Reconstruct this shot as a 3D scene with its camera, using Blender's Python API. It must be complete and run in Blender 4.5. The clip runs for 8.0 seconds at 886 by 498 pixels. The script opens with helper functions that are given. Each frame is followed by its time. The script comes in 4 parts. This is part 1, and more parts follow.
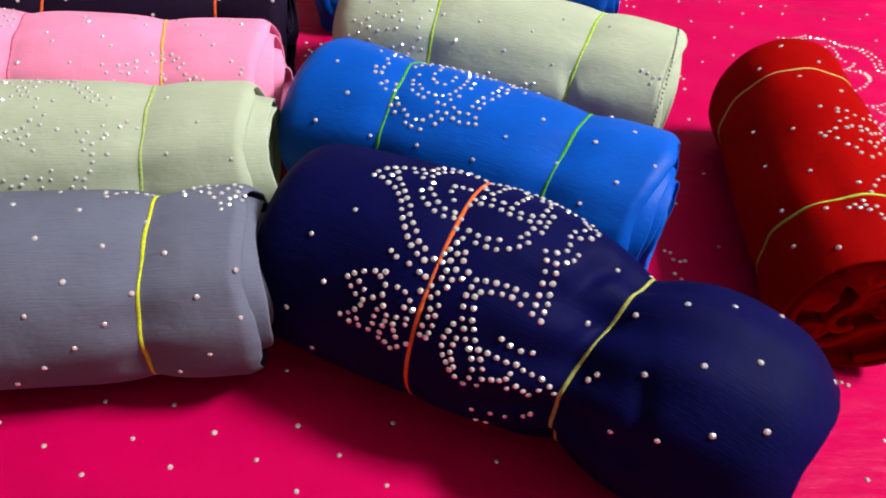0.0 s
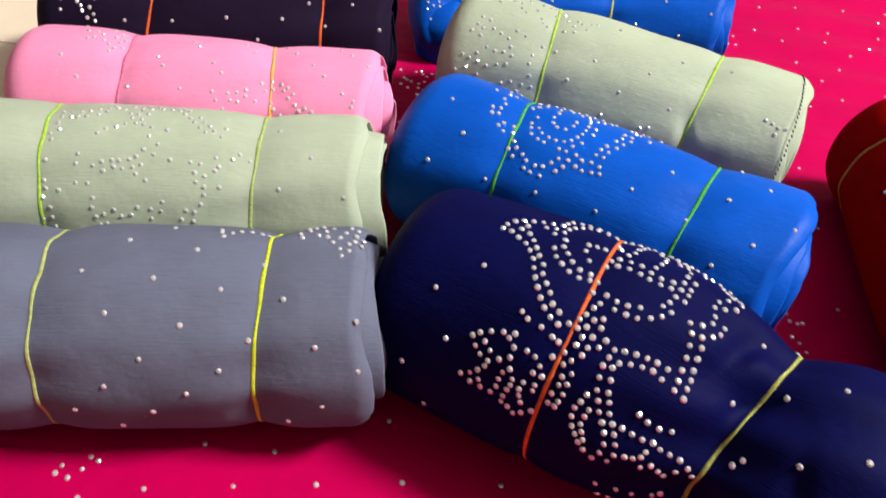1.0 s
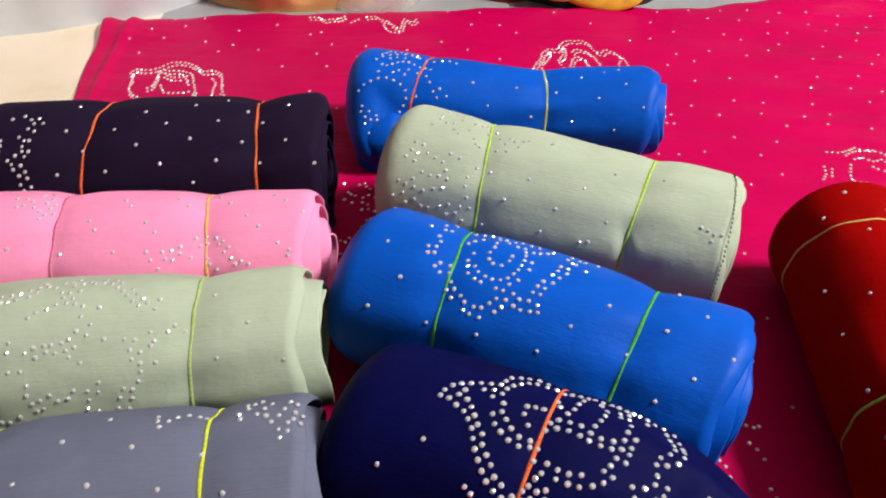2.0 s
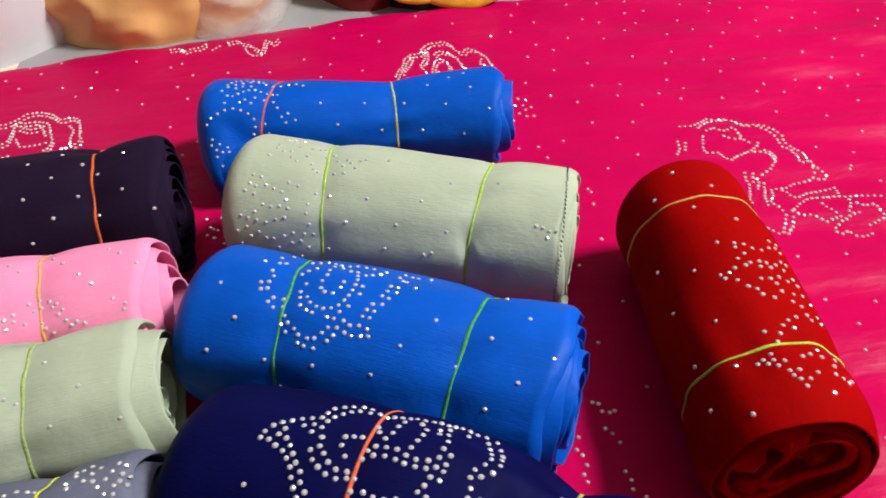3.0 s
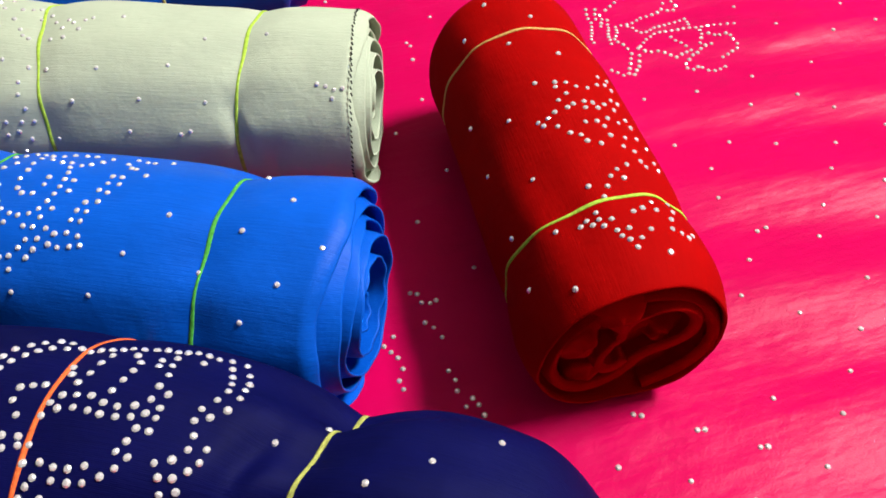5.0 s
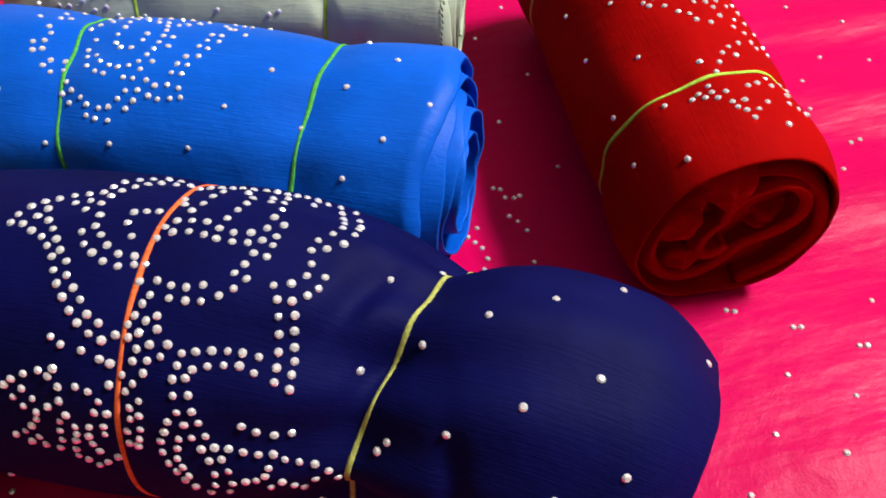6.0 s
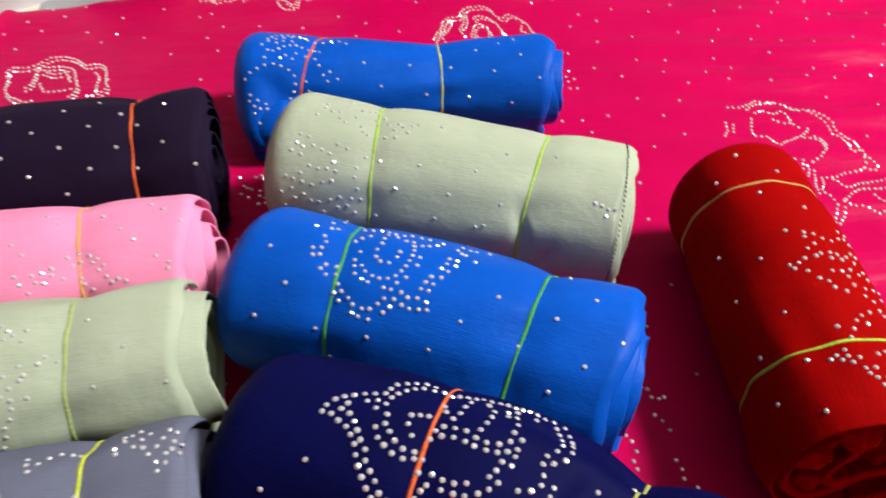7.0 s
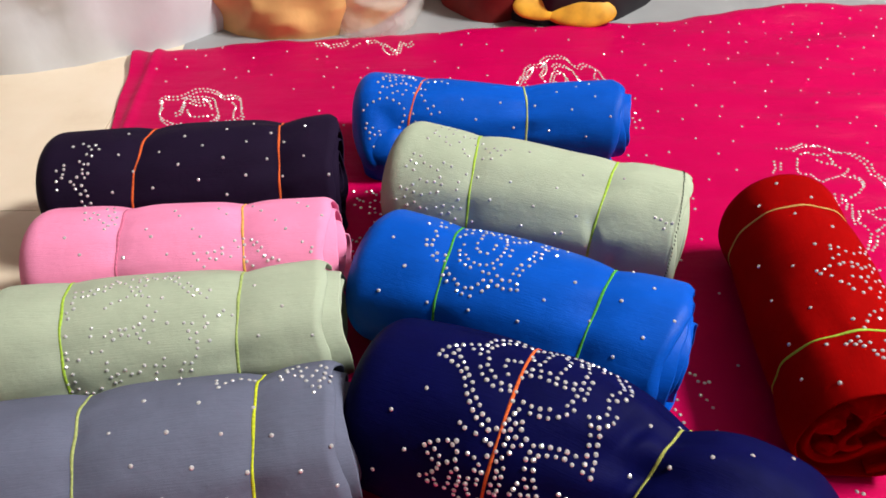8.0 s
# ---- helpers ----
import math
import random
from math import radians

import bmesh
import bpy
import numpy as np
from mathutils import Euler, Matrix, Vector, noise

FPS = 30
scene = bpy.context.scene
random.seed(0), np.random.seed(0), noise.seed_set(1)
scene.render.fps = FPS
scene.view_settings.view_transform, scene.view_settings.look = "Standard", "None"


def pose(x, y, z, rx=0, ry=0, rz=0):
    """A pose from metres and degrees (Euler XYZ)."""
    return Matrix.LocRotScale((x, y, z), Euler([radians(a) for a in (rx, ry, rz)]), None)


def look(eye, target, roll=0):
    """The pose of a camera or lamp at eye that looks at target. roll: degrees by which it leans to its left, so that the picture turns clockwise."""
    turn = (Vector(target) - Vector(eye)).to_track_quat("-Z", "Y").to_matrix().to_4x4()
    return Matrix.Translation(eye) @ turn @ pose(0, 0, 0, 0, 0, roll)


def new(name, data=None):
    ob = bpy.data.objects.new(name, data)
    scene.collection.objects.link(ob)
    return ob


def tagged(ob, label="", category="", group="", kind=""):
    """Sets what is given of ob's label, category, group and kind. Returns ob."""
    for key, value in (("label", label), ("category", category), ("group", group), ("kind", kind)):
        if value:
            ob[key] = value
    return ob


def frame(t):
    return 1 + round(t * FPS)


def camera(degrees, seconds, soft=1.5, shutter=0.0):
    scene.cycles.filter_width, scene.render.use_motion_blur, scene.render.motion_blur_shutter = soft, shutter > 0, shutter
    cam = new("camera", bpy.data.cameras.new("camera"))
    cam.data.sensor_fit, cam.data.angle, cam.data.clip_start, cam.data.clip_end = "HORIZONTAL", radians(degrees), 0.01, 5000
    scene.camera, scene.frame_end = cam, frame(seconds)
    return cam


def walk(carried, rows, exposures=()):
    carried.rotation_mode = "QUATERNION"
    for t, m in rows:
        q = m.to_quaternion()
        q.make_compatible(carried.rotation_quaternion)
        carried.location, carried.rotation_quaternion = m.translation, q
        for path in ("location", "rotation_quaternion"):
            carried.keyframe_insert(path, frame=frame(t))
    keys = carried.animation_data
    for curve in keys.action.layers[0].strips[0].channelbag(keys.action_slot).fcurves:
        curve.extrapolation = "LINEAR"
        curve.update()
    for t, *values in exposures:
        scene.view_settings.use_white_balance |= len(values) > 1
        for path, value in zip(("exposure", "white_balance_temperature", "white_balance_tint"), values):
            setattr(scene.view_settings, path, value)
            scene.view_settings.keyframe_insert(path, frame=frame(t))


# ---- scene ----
cam = camera(59.5, 8.0, 1.6, 0.3)
PATH = [
    (0, (-0.016, -0.027, 0.419), (0.069, 1.365, -1.014), 5.6),
    (0.5, (-0.049, -0.006, 0.405), (0.005, 1.352, -1.063), 6.9),
    (1, (-0.067, 0.004, 0.417), (-0.076, 1.412, -1.004), 5.9),
    (1.2, (-0.069, 0.017, 0.425), (-0.088, 1.435, -0.985), 5.1),
    (2.3, (-0.022, 0.06, 0.48), (0.047, 1.536, -0.867), 0.2),
    (2.5, (-0.003, 0.059, 0.484), (0.091, 1.525, -0.874), -1.0),
    (3, (0.04, 0.061, 0.487), (0.184, 1.51, -0.884), -2.6),
    (3.5, (0.073, 0.07, 0.468), (0.272, 1.463, -0.954), -3.3),
    (4, (0.115, 0.094, 0.427), (0.409, 1.389, -1.068), -2.0),
    (4.2, (0.127, 0.103, 0.411), (0.443, 1.352, -1.119), -1.9),
    (5.3, (0.118, 0.114, 0.386), (0.457, 1.293, -1.194), -0.7),
    (5.5, (0.098, 0.103, 0.363), (0.399, 1.27, -1.232), -1.1),
    (6, (0.076, 0.088, 0.357), (0.357, 1.267, -1.233), -0.6),
    (6.5, (0.041, 0.097, 0.408), (0.299, 1.371, -1.112), 1.1),
    (7, (-0.003, 0.083, 0.475), (0.157, 1.473, -0.955), 1.0),
    (7.5, (-0.038, 0.025, 0.512), (0.011, 1.45, -0.89), -0.5),
    (8, (-0.04, -0.032, 0.536), (-0.019, 1.447, -0.81), -0.4),
]
walk(cam, [(t, look(eye, target, roll)) for t, eye, target, roll in PATH], [(0.0, 0.2), (1.2, 0.25), (2.3, 0.0), (3.5, 0.0), (4.2, 0.1), (5.3, 0.35), (6.1, 0.35), (6.7, 0.15), (7.5, 0.1), (8.0, 0.05)])

# ---- world and light ----
world = bpy.data.worlds.new("room_air")
scene.world = world
world.use_nodes = True
world.node_tree.nodes["Background"].inputs["Color"].default_value = (0.9, 0.93, 1.0, 1)
world.node_tree.nodes["Background"].inputs["Strength"].default_value = 0.25


def area_lamp(name, eye, target, sx, sy, watts, colour):
    data = bpy.data.lights.new(name, "AREA")
    data.shape, data.size, data.size_y, data.energy, data.color = "RECTANGLE", sx, sy, watts, colour
    ob = new(name, data)
    ob.matrix_world = look(eye, target)
    return ob


KEY = (1.95, 0.4, 2.52)
area_lamp("ceiling_lamp_light", KEY, (0.1, 0.4, 0), 0.6, 0.6, 203, (1.0, 0.97, 0.93))


# ---- materials ----
class Nodes:
    """Short hand for a material's nodes."""

    def __init__(self, name, colour, rough, **inputs):
        self.mat = bpy.data.materials.new(name)
        self.mat.use_nodes = True
        self.tree = self.mat.node_tree
        self.bsdf = self.tree.nodes["Principled BSDF"]
        self.set(self.bsdf, **{"Base Color": (*colour, 1), "Roughness": rough, **inputs})

    def set(self, node, **inputs):
        for key, value in inputs.items():
            node.inputs[key.replace("_", " ")].default_value = value
        return node

    def add(self, kind, **inputs):
        return self.set(self.tree.nodes.new(kind), **inputs)

    def link(self, a, b):
        self.tree.links.new(a, b)

    def coords(self, which="Object"):
        return self.add("ShaderNodeTexCoord").outputs[which]

    def noise(self, vector, scale, detail=3.0, rough=0.5):
        node = self.add("ShaderNodeTexNoise", Scale=scale, Detail=detail, Roughness=rough)
        self.link(vector, node.inputs["Vector"])
        return node.outputs["Fac"]

    def ramp(self, value, *stops):
        node = self.add("ShaderNodeValToRGB")
        while len(node.color_ramp.elements) < len(stops):
            node.color_ramp.elements.new(0.5)
        for e, (at, colour) in zip(node.color_ramp.elements, stops):
            e.position, e.color = at, (*colour, 1)
        self.link(value, node.inputs["Fac"])
        return node.outputs["Color"]

    def bump(self, height, strength, distance, before=None):
        node = self.add("ShaderNodeBump", Strength=strength, Distance=distance)
        self.link(height, node.inputs["Height"])
        if before:
            self.link(before, node.inputs["Normal"])
        self.link(node.outputs["Normal"], self.bsdf.inputs["Normal"])
        return node.outputs["Normal"]


def shade(colour, k):
    return tuple(min(1.0, c * k) for c in colour)


def fabric(name, colour, rough=0.75, sheen=0.06, vary=0.12, rib=1.0, ribs=2900.0, gloss=0.08):
    """Fine jersey: ribs along the roll, soft folds and slight changes of tone."""
    n = Nodes(name, colour, rough, **{"Sheen Weight": sheen, "Sheen Roughness": 0.45, "Specular IOR Level": gloss})
    n.set(n.bsdf, **{"Sheen Tint": (*shade([c + 0.25 for c in colour], 0.8), 1)})
    uv = n.add("ShaderNodeUVMap").outputs["UV"]
    obj = n.coords()
    broad = n.noise(obj, 28, 4)
    stretch = n.add("ShaderNodeMapping")
    stretch.inputs["Scale"].default_value = (60, 900, 1)
    n.link(uv, stretch.inputs["Vector"])
    yarn = n.noise(stretch.outputs["Vector"], 1.0, 3, 0.6)
    mixed = n.add("ShaderNodeMath")
    mixed.operation = "ADD"
    half = n.add("ShaderNodeMath")
    half.operation = "MULTIPLY"
    half.inputs[1].default_value = 0.6
    n.link(yarn, half.inputs[0])
    n.link(broad, mixed.inputs[0])
    n.link(half.outputs[0], mixed.inputs[1])
    n.link(n.ramp(mixed.outputs[0], (0.45, shade(colour, 1 - vary)), (1.0, shade(colour, 1 + vary))), n.bsdf.inputs["Base Color"])
    wave = n.add("ShaderNodeTexWave", Scale=ribs / 6.283, Distortion=1.5, Detail=1.0)
    wave.bands_direction = "Y"
    n.link(uv, wave.inputs["Vector"])
    first = n.bump(wave.outputs["Fac"], 0.12 * rib, 0.0003)
    second = n.bump(yarn, 0.35 * rib, 0.0006, first)
    n.bump(n.noise(obj, 30, 4, 0.5), 0.5, 0.0035, second)
    return n.mat


def plain(name, colour, rough, vary=0.1, scale=60, bump=0.0, **inputs):
    n = Nodes(name, colour, rough, **inputs)
    fac = n.noise(n.coords(), scale, 4)
    n.link(n.ramp(fac, (0.3, shade(colour, 1 - vary)), (0.7, shade(colour, 1 + vary))), n.bsdf.inputs["Base Color"])
    if bump:
        n.bump(fac, 0.6, bump)
    return n.mat


BLUE = fabric("royal_blue_jersey", (0.001, 0.081, 0.50), 0.46, 0.0, gloss=0.11)
NAVY = fabric("navy_jersey", (0.0013, 0.0019, 0.044), 0.65, 0.0, 0.25, gloss=0.06)
SAGE = fabric("sage_jersey", (0.395, 0.46, 0.345), 0.85, 0.05, 0.07)
PINK = fabric("pink_jersey", (0.90, 0.29, 0.50), 0.85, 0.05, 0.05)
BLACK = fabric("black_jersey", (0.012, 0.006, 0.022), 0.8, 0.02)
GREY = fabric("slate_grey_jersey", (0.125, 0.138, 0.20), 0.85, 0.05, 0.1)
RED = fabric("red_jersey", (0.27, 0.0006, 0.0006), 0.8, 0.0, gloss=0.03)


def cloth_material():
    colour = (0.47, 0.0002, 0.070)
    n = Nodes("magenta_crepe", colour, 0.36, **{"Sheen Weight": 0.0, "Sheen Roughness": 0.4, "Specular IOR Level": 0.065})
    n.set(n.bsdf, **{"Sheen Tint": (1.0, 0.25, 0.5, 1)})
    obj = n.coords()
    n.link(n.ramp(n.noise(obj, 6, 5), (0.3, shade(colour, 0.9)), (0.7, shade(colour, 1.1))), n.bsdf.inputs["Base Color"])
    fine = n.bump(n.noise(obj, 900, 2), 0.3, 0.0004)
    mid = n.bump(n.noise(obj, 34, 4), 0.35, 0.004, fine)
    flow = n.add("ShaderNodeMapping")
    flow.inputs["Scale"].default_value = (5, 26, 1)
    flow.inputs["Rotation"].default_value = (0, 0, 0.15)
    n.link(obj, flow.inputs["Vector"])
    n.bump(n.noise(flow.outputs["Vector"], 1.0, 4, 0.45), 0.32, 0.012, mid)
    return n.mat


CLOTH = cloth_material()


def thread(name, colour):
    return plain(name, colour, 0.85, 0.25, 500, 0.0004, **{"Specular IOR Level": 0.15})


GREEN_T = thread("green_twine", (0.07, 0.36, 0.05))
LIME_T = thread("lime_twine", (0.36, 0.56, 0.06))
YELLOW_T = thread("yellow_green_twine", (0.55, 0.62, 0.03))
ORANGE_T = thread("orange_twine", (0.72, 0.13, 0.035))
OLIVE_T = thread("olive_twine", (0.34, 0.36, 0.09))
AMBER_T = thread("amber_twine", (0.78, 0.42, 0.10))
TAN_T = thread("tan_twine", (0.52, 0.33, 0.10))
ROSE_T = thread("rose_twine", (0.62, 0.16, 0.28))
PALE_T = thread("pale_green_twine", (0.40, 0.46, 0.16))
FADED_T = thread("faded_lime_twine", (0.36, 0.47, 0.15))
DARK_T = thread("dark_stitching", (0.02, 0.02, 0.02))

STONE = Nodes("cut_glass_crystal", (0.97, 0.98, 1.0), 0.10, **{"Metallic": 0.62}).mat


# ---- helpers of this scene ----
def part(name, mesh, material, parent, label=""):
    """Links a mesh (or bmesh) as one part under its thing."""
    if isinstance(mesh, bmesh.types.BMesh):
        data = bpy.data.meshes.new(name)
        mesh.to_mesh(data)
        mesh.free()
        mesh = data
    if material and not mesh.materials:
        mesh.materials.append(material)
    ob = new(name, mesh)
    ob.parent = parent
    return tagged(ob, label)


def thing(name, at, label, category, group="", kind=""):
    ob = new(name)
    ob.location = at
    return tagged(ob, label, category, group, kind)


def grid_mesh(name, points, uv=None, wrap=False, smooth=True):
    """A sheet from an array of points (rows, columns, 3); wrap closes the columns into a tube."""
    rows, cols = points.shape[:2]
    faces, corners = [], []
    for i in range(rows - 1):
        for j in range(cols if wrap else cols - 1):
            k = (j + 1) % cols
            faces.append((i * cols + j, i * cols + k, (i + 1) * cols + k, (i + 1) * cols + j))
            corners.append(((i, j), (i, j + 1), (i + 1, j + 1), (i + 1, j)))
    mesh = bpy.data.meshes.new(name)
    mesh.from_pydata(points.reshape(-1, 3).tolist(), [], faces)
    if uv is not None:
        layer = mesh.uv_layers.new(name="UVMap")
        flat = np.array([uv(i, j) for quad in corners for i, j in quad], dtype=np.float32)
        layer.data.foreach_set("uv", flat.ravel())
    if smooth:
        mesh.polygons.foreach_set("use_smooth", [True] * len(mesh.polygons))
    mesh.update()
    return mesh


# ---- roll geometry ----
class Roll:
    """A rolled cloth: its axis runs through (x, y, radius, height of the middle) knots; s is metres from its start, a the
    angle in degrees from the top towards the side that faces the front."""

    def __init__(self, knots, ties, cap=0.03, seed=1, lump=0.012, cap_power=2.4, lip=0.008, wide=1.0, sag=0.0, dents=(), ragged=0.003, shut=0.06):
        self.knots = np.array([(x, y, r, z if z else 0.97 * r) for x, y, r, z in knots], float)
        self.ties, self.cap, self.lump, self.power, self.lip, self.wide, self.sag = ties, cap, lump, cap_power, lip, wide, sag
        self.dents, self.ragged, self.shut = dents, ragged, shut
        rng = np.random.RandomState(seed)
        self.waves = [(rng.uniform(8, 60), rng.randint(1, 5), rng.uniform(0, 6.28), rng.uniform(0, 6.28), rng.uniform(0.3, 1)) for _ in range(9)]
        step = np.hypot(*np.diff(self.knots[:, :2], axis=0).T)
        self.at = np.r_[0, np.cumsum(step)]
        self.length = self.at[-1]

    def axis(self, s):
        """Middle, tangent and radius at s, on a smooth curve through the knots."""
        s = np.asarray(s, float)

        def value(t):
            out = np.empty(t.shape + (4,))
            k = np.clip(np.searchsorted(self.at, t) - 1, 0, len(self.at) - 2)
            h = (self.at[k + 1] - self.at[k])[..., None]
            f = ((t - self.at[k]) / h[..., 0])[..., None]
            p0, p1 = self.knots[k], self.knots[k + 1]
            slope = np.gradient(self.knots, self.at, axis=0)
            m0, m1 = slope[k] * h, slope[k + 1] * h
            out[...] = (2 * f**3 - 3 * f**2 + 1) * p0 + (f**3 - 2 * f**2 + f) * m0 + (3 * f**2 - 2 * f**3) * p1 + (f**3 - f**2) * m1
            return out

        inside = np.clip(s, 0, self.length)
        v = value(inside)
        w = value(np.clip(inside + 5e-4, 0, self.length)) - value(np.clip(inside - 5e-4, 0, self.length))
        tangent = w[..., [0, 1]] / np.linalg.norm(w[..., [0, 1]], axis=-1, keepdims=True)
        middle = v[..., [0, 1, 3]].copy()
        middle[..., :2] += tangent * (s - inside)[..., None]
        return middle, tangent, v[..., 2]

    def radius(self, s, a):
        """The radius at s and the angle a, with the pinch of each tie and soft lumps."""
        s, a = np.broadcast_arrays(np.asarray(s, float), np.radians(np.asarray(a, float)))
        r = self.axis(s)[2].copy()
        for at, skew, depth, width in self.ties:
            d = (s - at - skew * np.sin(a)) / width
            r *= 1 - depth * np.exp(-np.abs(d) ** 1.3)
            r *= 1 + 0.5 * depth * np.exp(-np.abs(d) / 2.2) * np.sin(8 * a + 30 * s + 1.3) * np.sin(3 * a + at * 90)
        for k, m, p, q, w in self.waves:
            r *= 1 + self.lump * 0.45 * w * np.sin(k * s + p) * np.sin(m * a + q)
        r *= 1 + self.sag * np.exp(-((np.abs(np.degrees(a) - 360 * np.round(np.degrees(a) / 360) - 118) / 32) ** 2))
        turn = np.degrees(a)
        for at, mid, along, round_, depth, lean in self.dents:
            d = (turn - mid + 180) % 360 - 180
            r *= 1 - depth * np.exp(-(((s - at - lean * d / 1000) / along) ** 2) - (d / round_) ** 2)
        if self.cap:
            d = np.clip((self.cap - s) / self.cap, 0, 1)
            r *= (1 - d**self.power) ** (1 / self.power)
        d = np.clip((s - self.length + self.lip) / self.lip, 0, 1)
        return r * (1 - self.shut * d**2)

    def point(self, s, a, out=0.0, scale=1.0):
        """The place on the surface (or out metres above it) at s and a."""
        middle, t, _ = self.axis(s)
        s, b = np.broadcast_arrays(np.asarray(s, float), np.radians(np.asarray(a, float)))
        r = self.radius(s, np.degrees(b)) * scale + out
        side = np.stack([t[..., 1], -t[..., 0], 0 * t[..., 0]], -1)
        place = middle + self.wide * r[..., None] * np.sin(b)[..., None] * side
        place[..., 2] += r * np.cos(b)
        low = 0.002 + out
        z = place[..., 2]
        place[..., 2] = np.where(z < low + 0.012, low + 0.012 * np.exp((z - low - 0.012) / 0.012), z)
        return place

    def normal(self, s, a):
        e = 1e-3
        ds = self.point(s + e, a) - self.point(s - e, a)
        da = self.point(s, a + 1.0) - self.point(s, a - 1.0)
        n = np.cross(da, ds)
        return n / np.linalg.norm(n)


# each tie: metres along, skew, depth of the pinch, its width
ROLLS = {
    "blue": Roll([(-0.1044, 0.4718, 0.0591, 0), (0.0251, 0.4107, 0.0616, 0), (0.1421, 0.3528, 0.0637, 0)], [(0.0861, 0.007, 0.07, 0.016), (0.214, -0.0036, 0.07, 0.016)], seed=3),
    "slate": Roll([(-0.3646, 0.2566, 0.0578, 0), (-0.1086, 0.2908, 0.0586, 0)], [(0.0883, 0.0001, 0.09, 0.014), (0.2039, -0.0045, 0.09, 0.014)], seed=4),
    "sage_left": Roll([(-0.3941, 0.371, 0.0598, 0), (-0.1275, 0.4035, 0.0573, 0)], [(0.0725, 0.0015, 0.06, 0.016), (0.2036, -0.005, 0.08, 0.016)], seed=5, wide=0.92),
    "pink": Roll([(-0.3989, 0.4747, 0.0578, 0), (-0.1317, 0.4851, 0.0578, 0)], [(0.0919, -0.0007, 0.08, 0.014), (0.1941, 0.0039, 0.08, 0.016)], seed=6, wide=0.92),
    "black": Roll([(-0.4271, 0.5902, 0.0585, 0), (-0.1363, 0.6063, 0.062, 0)], [(0.1106, -0.0114, 0.08, 0.014), (0.2384, -0.0001, 0.1, 0.016)], seed=7, wide=0.96),
    "back_blue": Roll([(-0.1313, 0.7427, 0.0486, 0), (-0.0499, 0.7341, 0.0466, 0), (0.0507, 0.7235, 0.0442, 0), (0.1653, 0.7102, 0.0498, 0)], [(0.0788, -0.0104, 0.07, 0.016), (0.1955, 0.0046, 0.08, 0.018)], seed=8, dents=((0.032, 108, 0.026, 26, -0.6, 0.0), (0.045, 62, 0.012, 14, 0.08, 0.0))),
    "sage_right": Roll([(-0.084, 0.601, 0.0615, 0), (0.1874, 0.5098, 0.0581, 0)], [(0.0901, 0.007, 0.06, 0.014), (0.2176, -0.0066, 0.07, 0.014)], seed=9, dents=((0.213, 72, 0.005, 16, 0.07, 0.25), (0.232, 95, 0.006, 14, 0.06, -0.2))),
    "red": Roll([(0.286, 0.5475, 0.057, 0), (0.2785, 0.3859, 0.0585, 0), (0.2695, 0.283, 0.0595, 0)], [(0.0637, -0.003, 0.04, 0.012), (0.2098, 0.0011, 0.05, 0.014)], seed=10, wide=0.93, lip=0.028, shut=0.10, ragged=0.001),
    "navy": Roll([(-0.0948, 0.3312, 0.0624, 0.0639), (-0.034, 0.3043, 0.0669, 0.067), (0.0356, 0.2731, 0.068, 0.0684), (0.0934, 0.2412, 0.0625, 0.0669), (0.1450, 0.2125, 0.0630, 0.0668), (0.1951, 0.1807, 0.0601, 0.0572)],
                 [(0.1189, -0.0009, 0.03, 0.01), (0.2175, -0.0125, 0.2, 0.02)], cap=0.032, cap_power=3.2, seed=11, lump=0.015, lip=0.03, sag=0.10, wide=0.95, shut=0.22, ragged=0.0015,
                 dents=((0.196, 2, 0.007, 22, 0.10, -0.35), (0.207, 32, 0.006, 20, 0.08, -0.35), (0.245, 60, 0.006, 25, 0.04, 0.3))),
}
# ---- end of roll geometry ----


# ---- crystals ----
def crystal_mesh(name, radius):
    """A cut stone with a flat back: girdle, crown and table."""
    bm = bmesh.new()
    rings = []
    for k, (r, z, n, turn) in enumerate(((1.0, 0.0, 8, 0.0), (1.0, 0.18, 8, 0.0), (0.55, 0.62, 8, math.pi / 8))):
        rings.append([bm.verts.new((radius * r * math.cos(turn + i * math.tau / n), radius * r * math.sin(turn + i * math.tau / n), radius * z)) for i in range(n)])
    for i in range(8):
        j = (i + 1) % 8
        bm.faces.new((rings[0][i], rings[0][j], rings[1][j], rings[1][i]))
        bm.faces.new((rings[1][i], rings[1][j], rings[2][i]))
        bm.faces.new((rings[2][i], rings[1][j], rings[2][j]))
    top = bm.verts.new((0, 0, radius * 0.66))
    for i in range(8):
        bm.faces.new((rings[2][i], rings[2][(i + 1) % 8], top))
    mesh = bpy.data.meshes.new(name)
    bm.to_mesh(mesh)
    bm.free()
    mesh.materials.append(STONE)
    return mesh


BIG = crystal_mesh("crystal", 0.00165)
MID = crystal_mesh("crystal", 0.00155)
SMALL = crystal_mesh("crystal", 0.00145)
SEED = crystal_mesh("crystal", 0.0017)
dice = random.Random(7)


def set_stone(mesh, parent, place, normal):
    ob = new("crystal", mesh)
    ob.parent = parent
    tilt = Vector([n + dice.uniform(-0.2, 0.2) for n in normal])
    turn = tilt.to_track_quat("Z", "Y").to_matrix().to_4x4()
    ob.matrix_basis = Matrix.Translation(Vector(place) - parent.location) @ turn @ Matrix.Rotation(dice.uniform(0, 6.28), 4, "Z") @ Matrix.Scale(dice.uniform(0.88, 1.1), 4)
    return ob


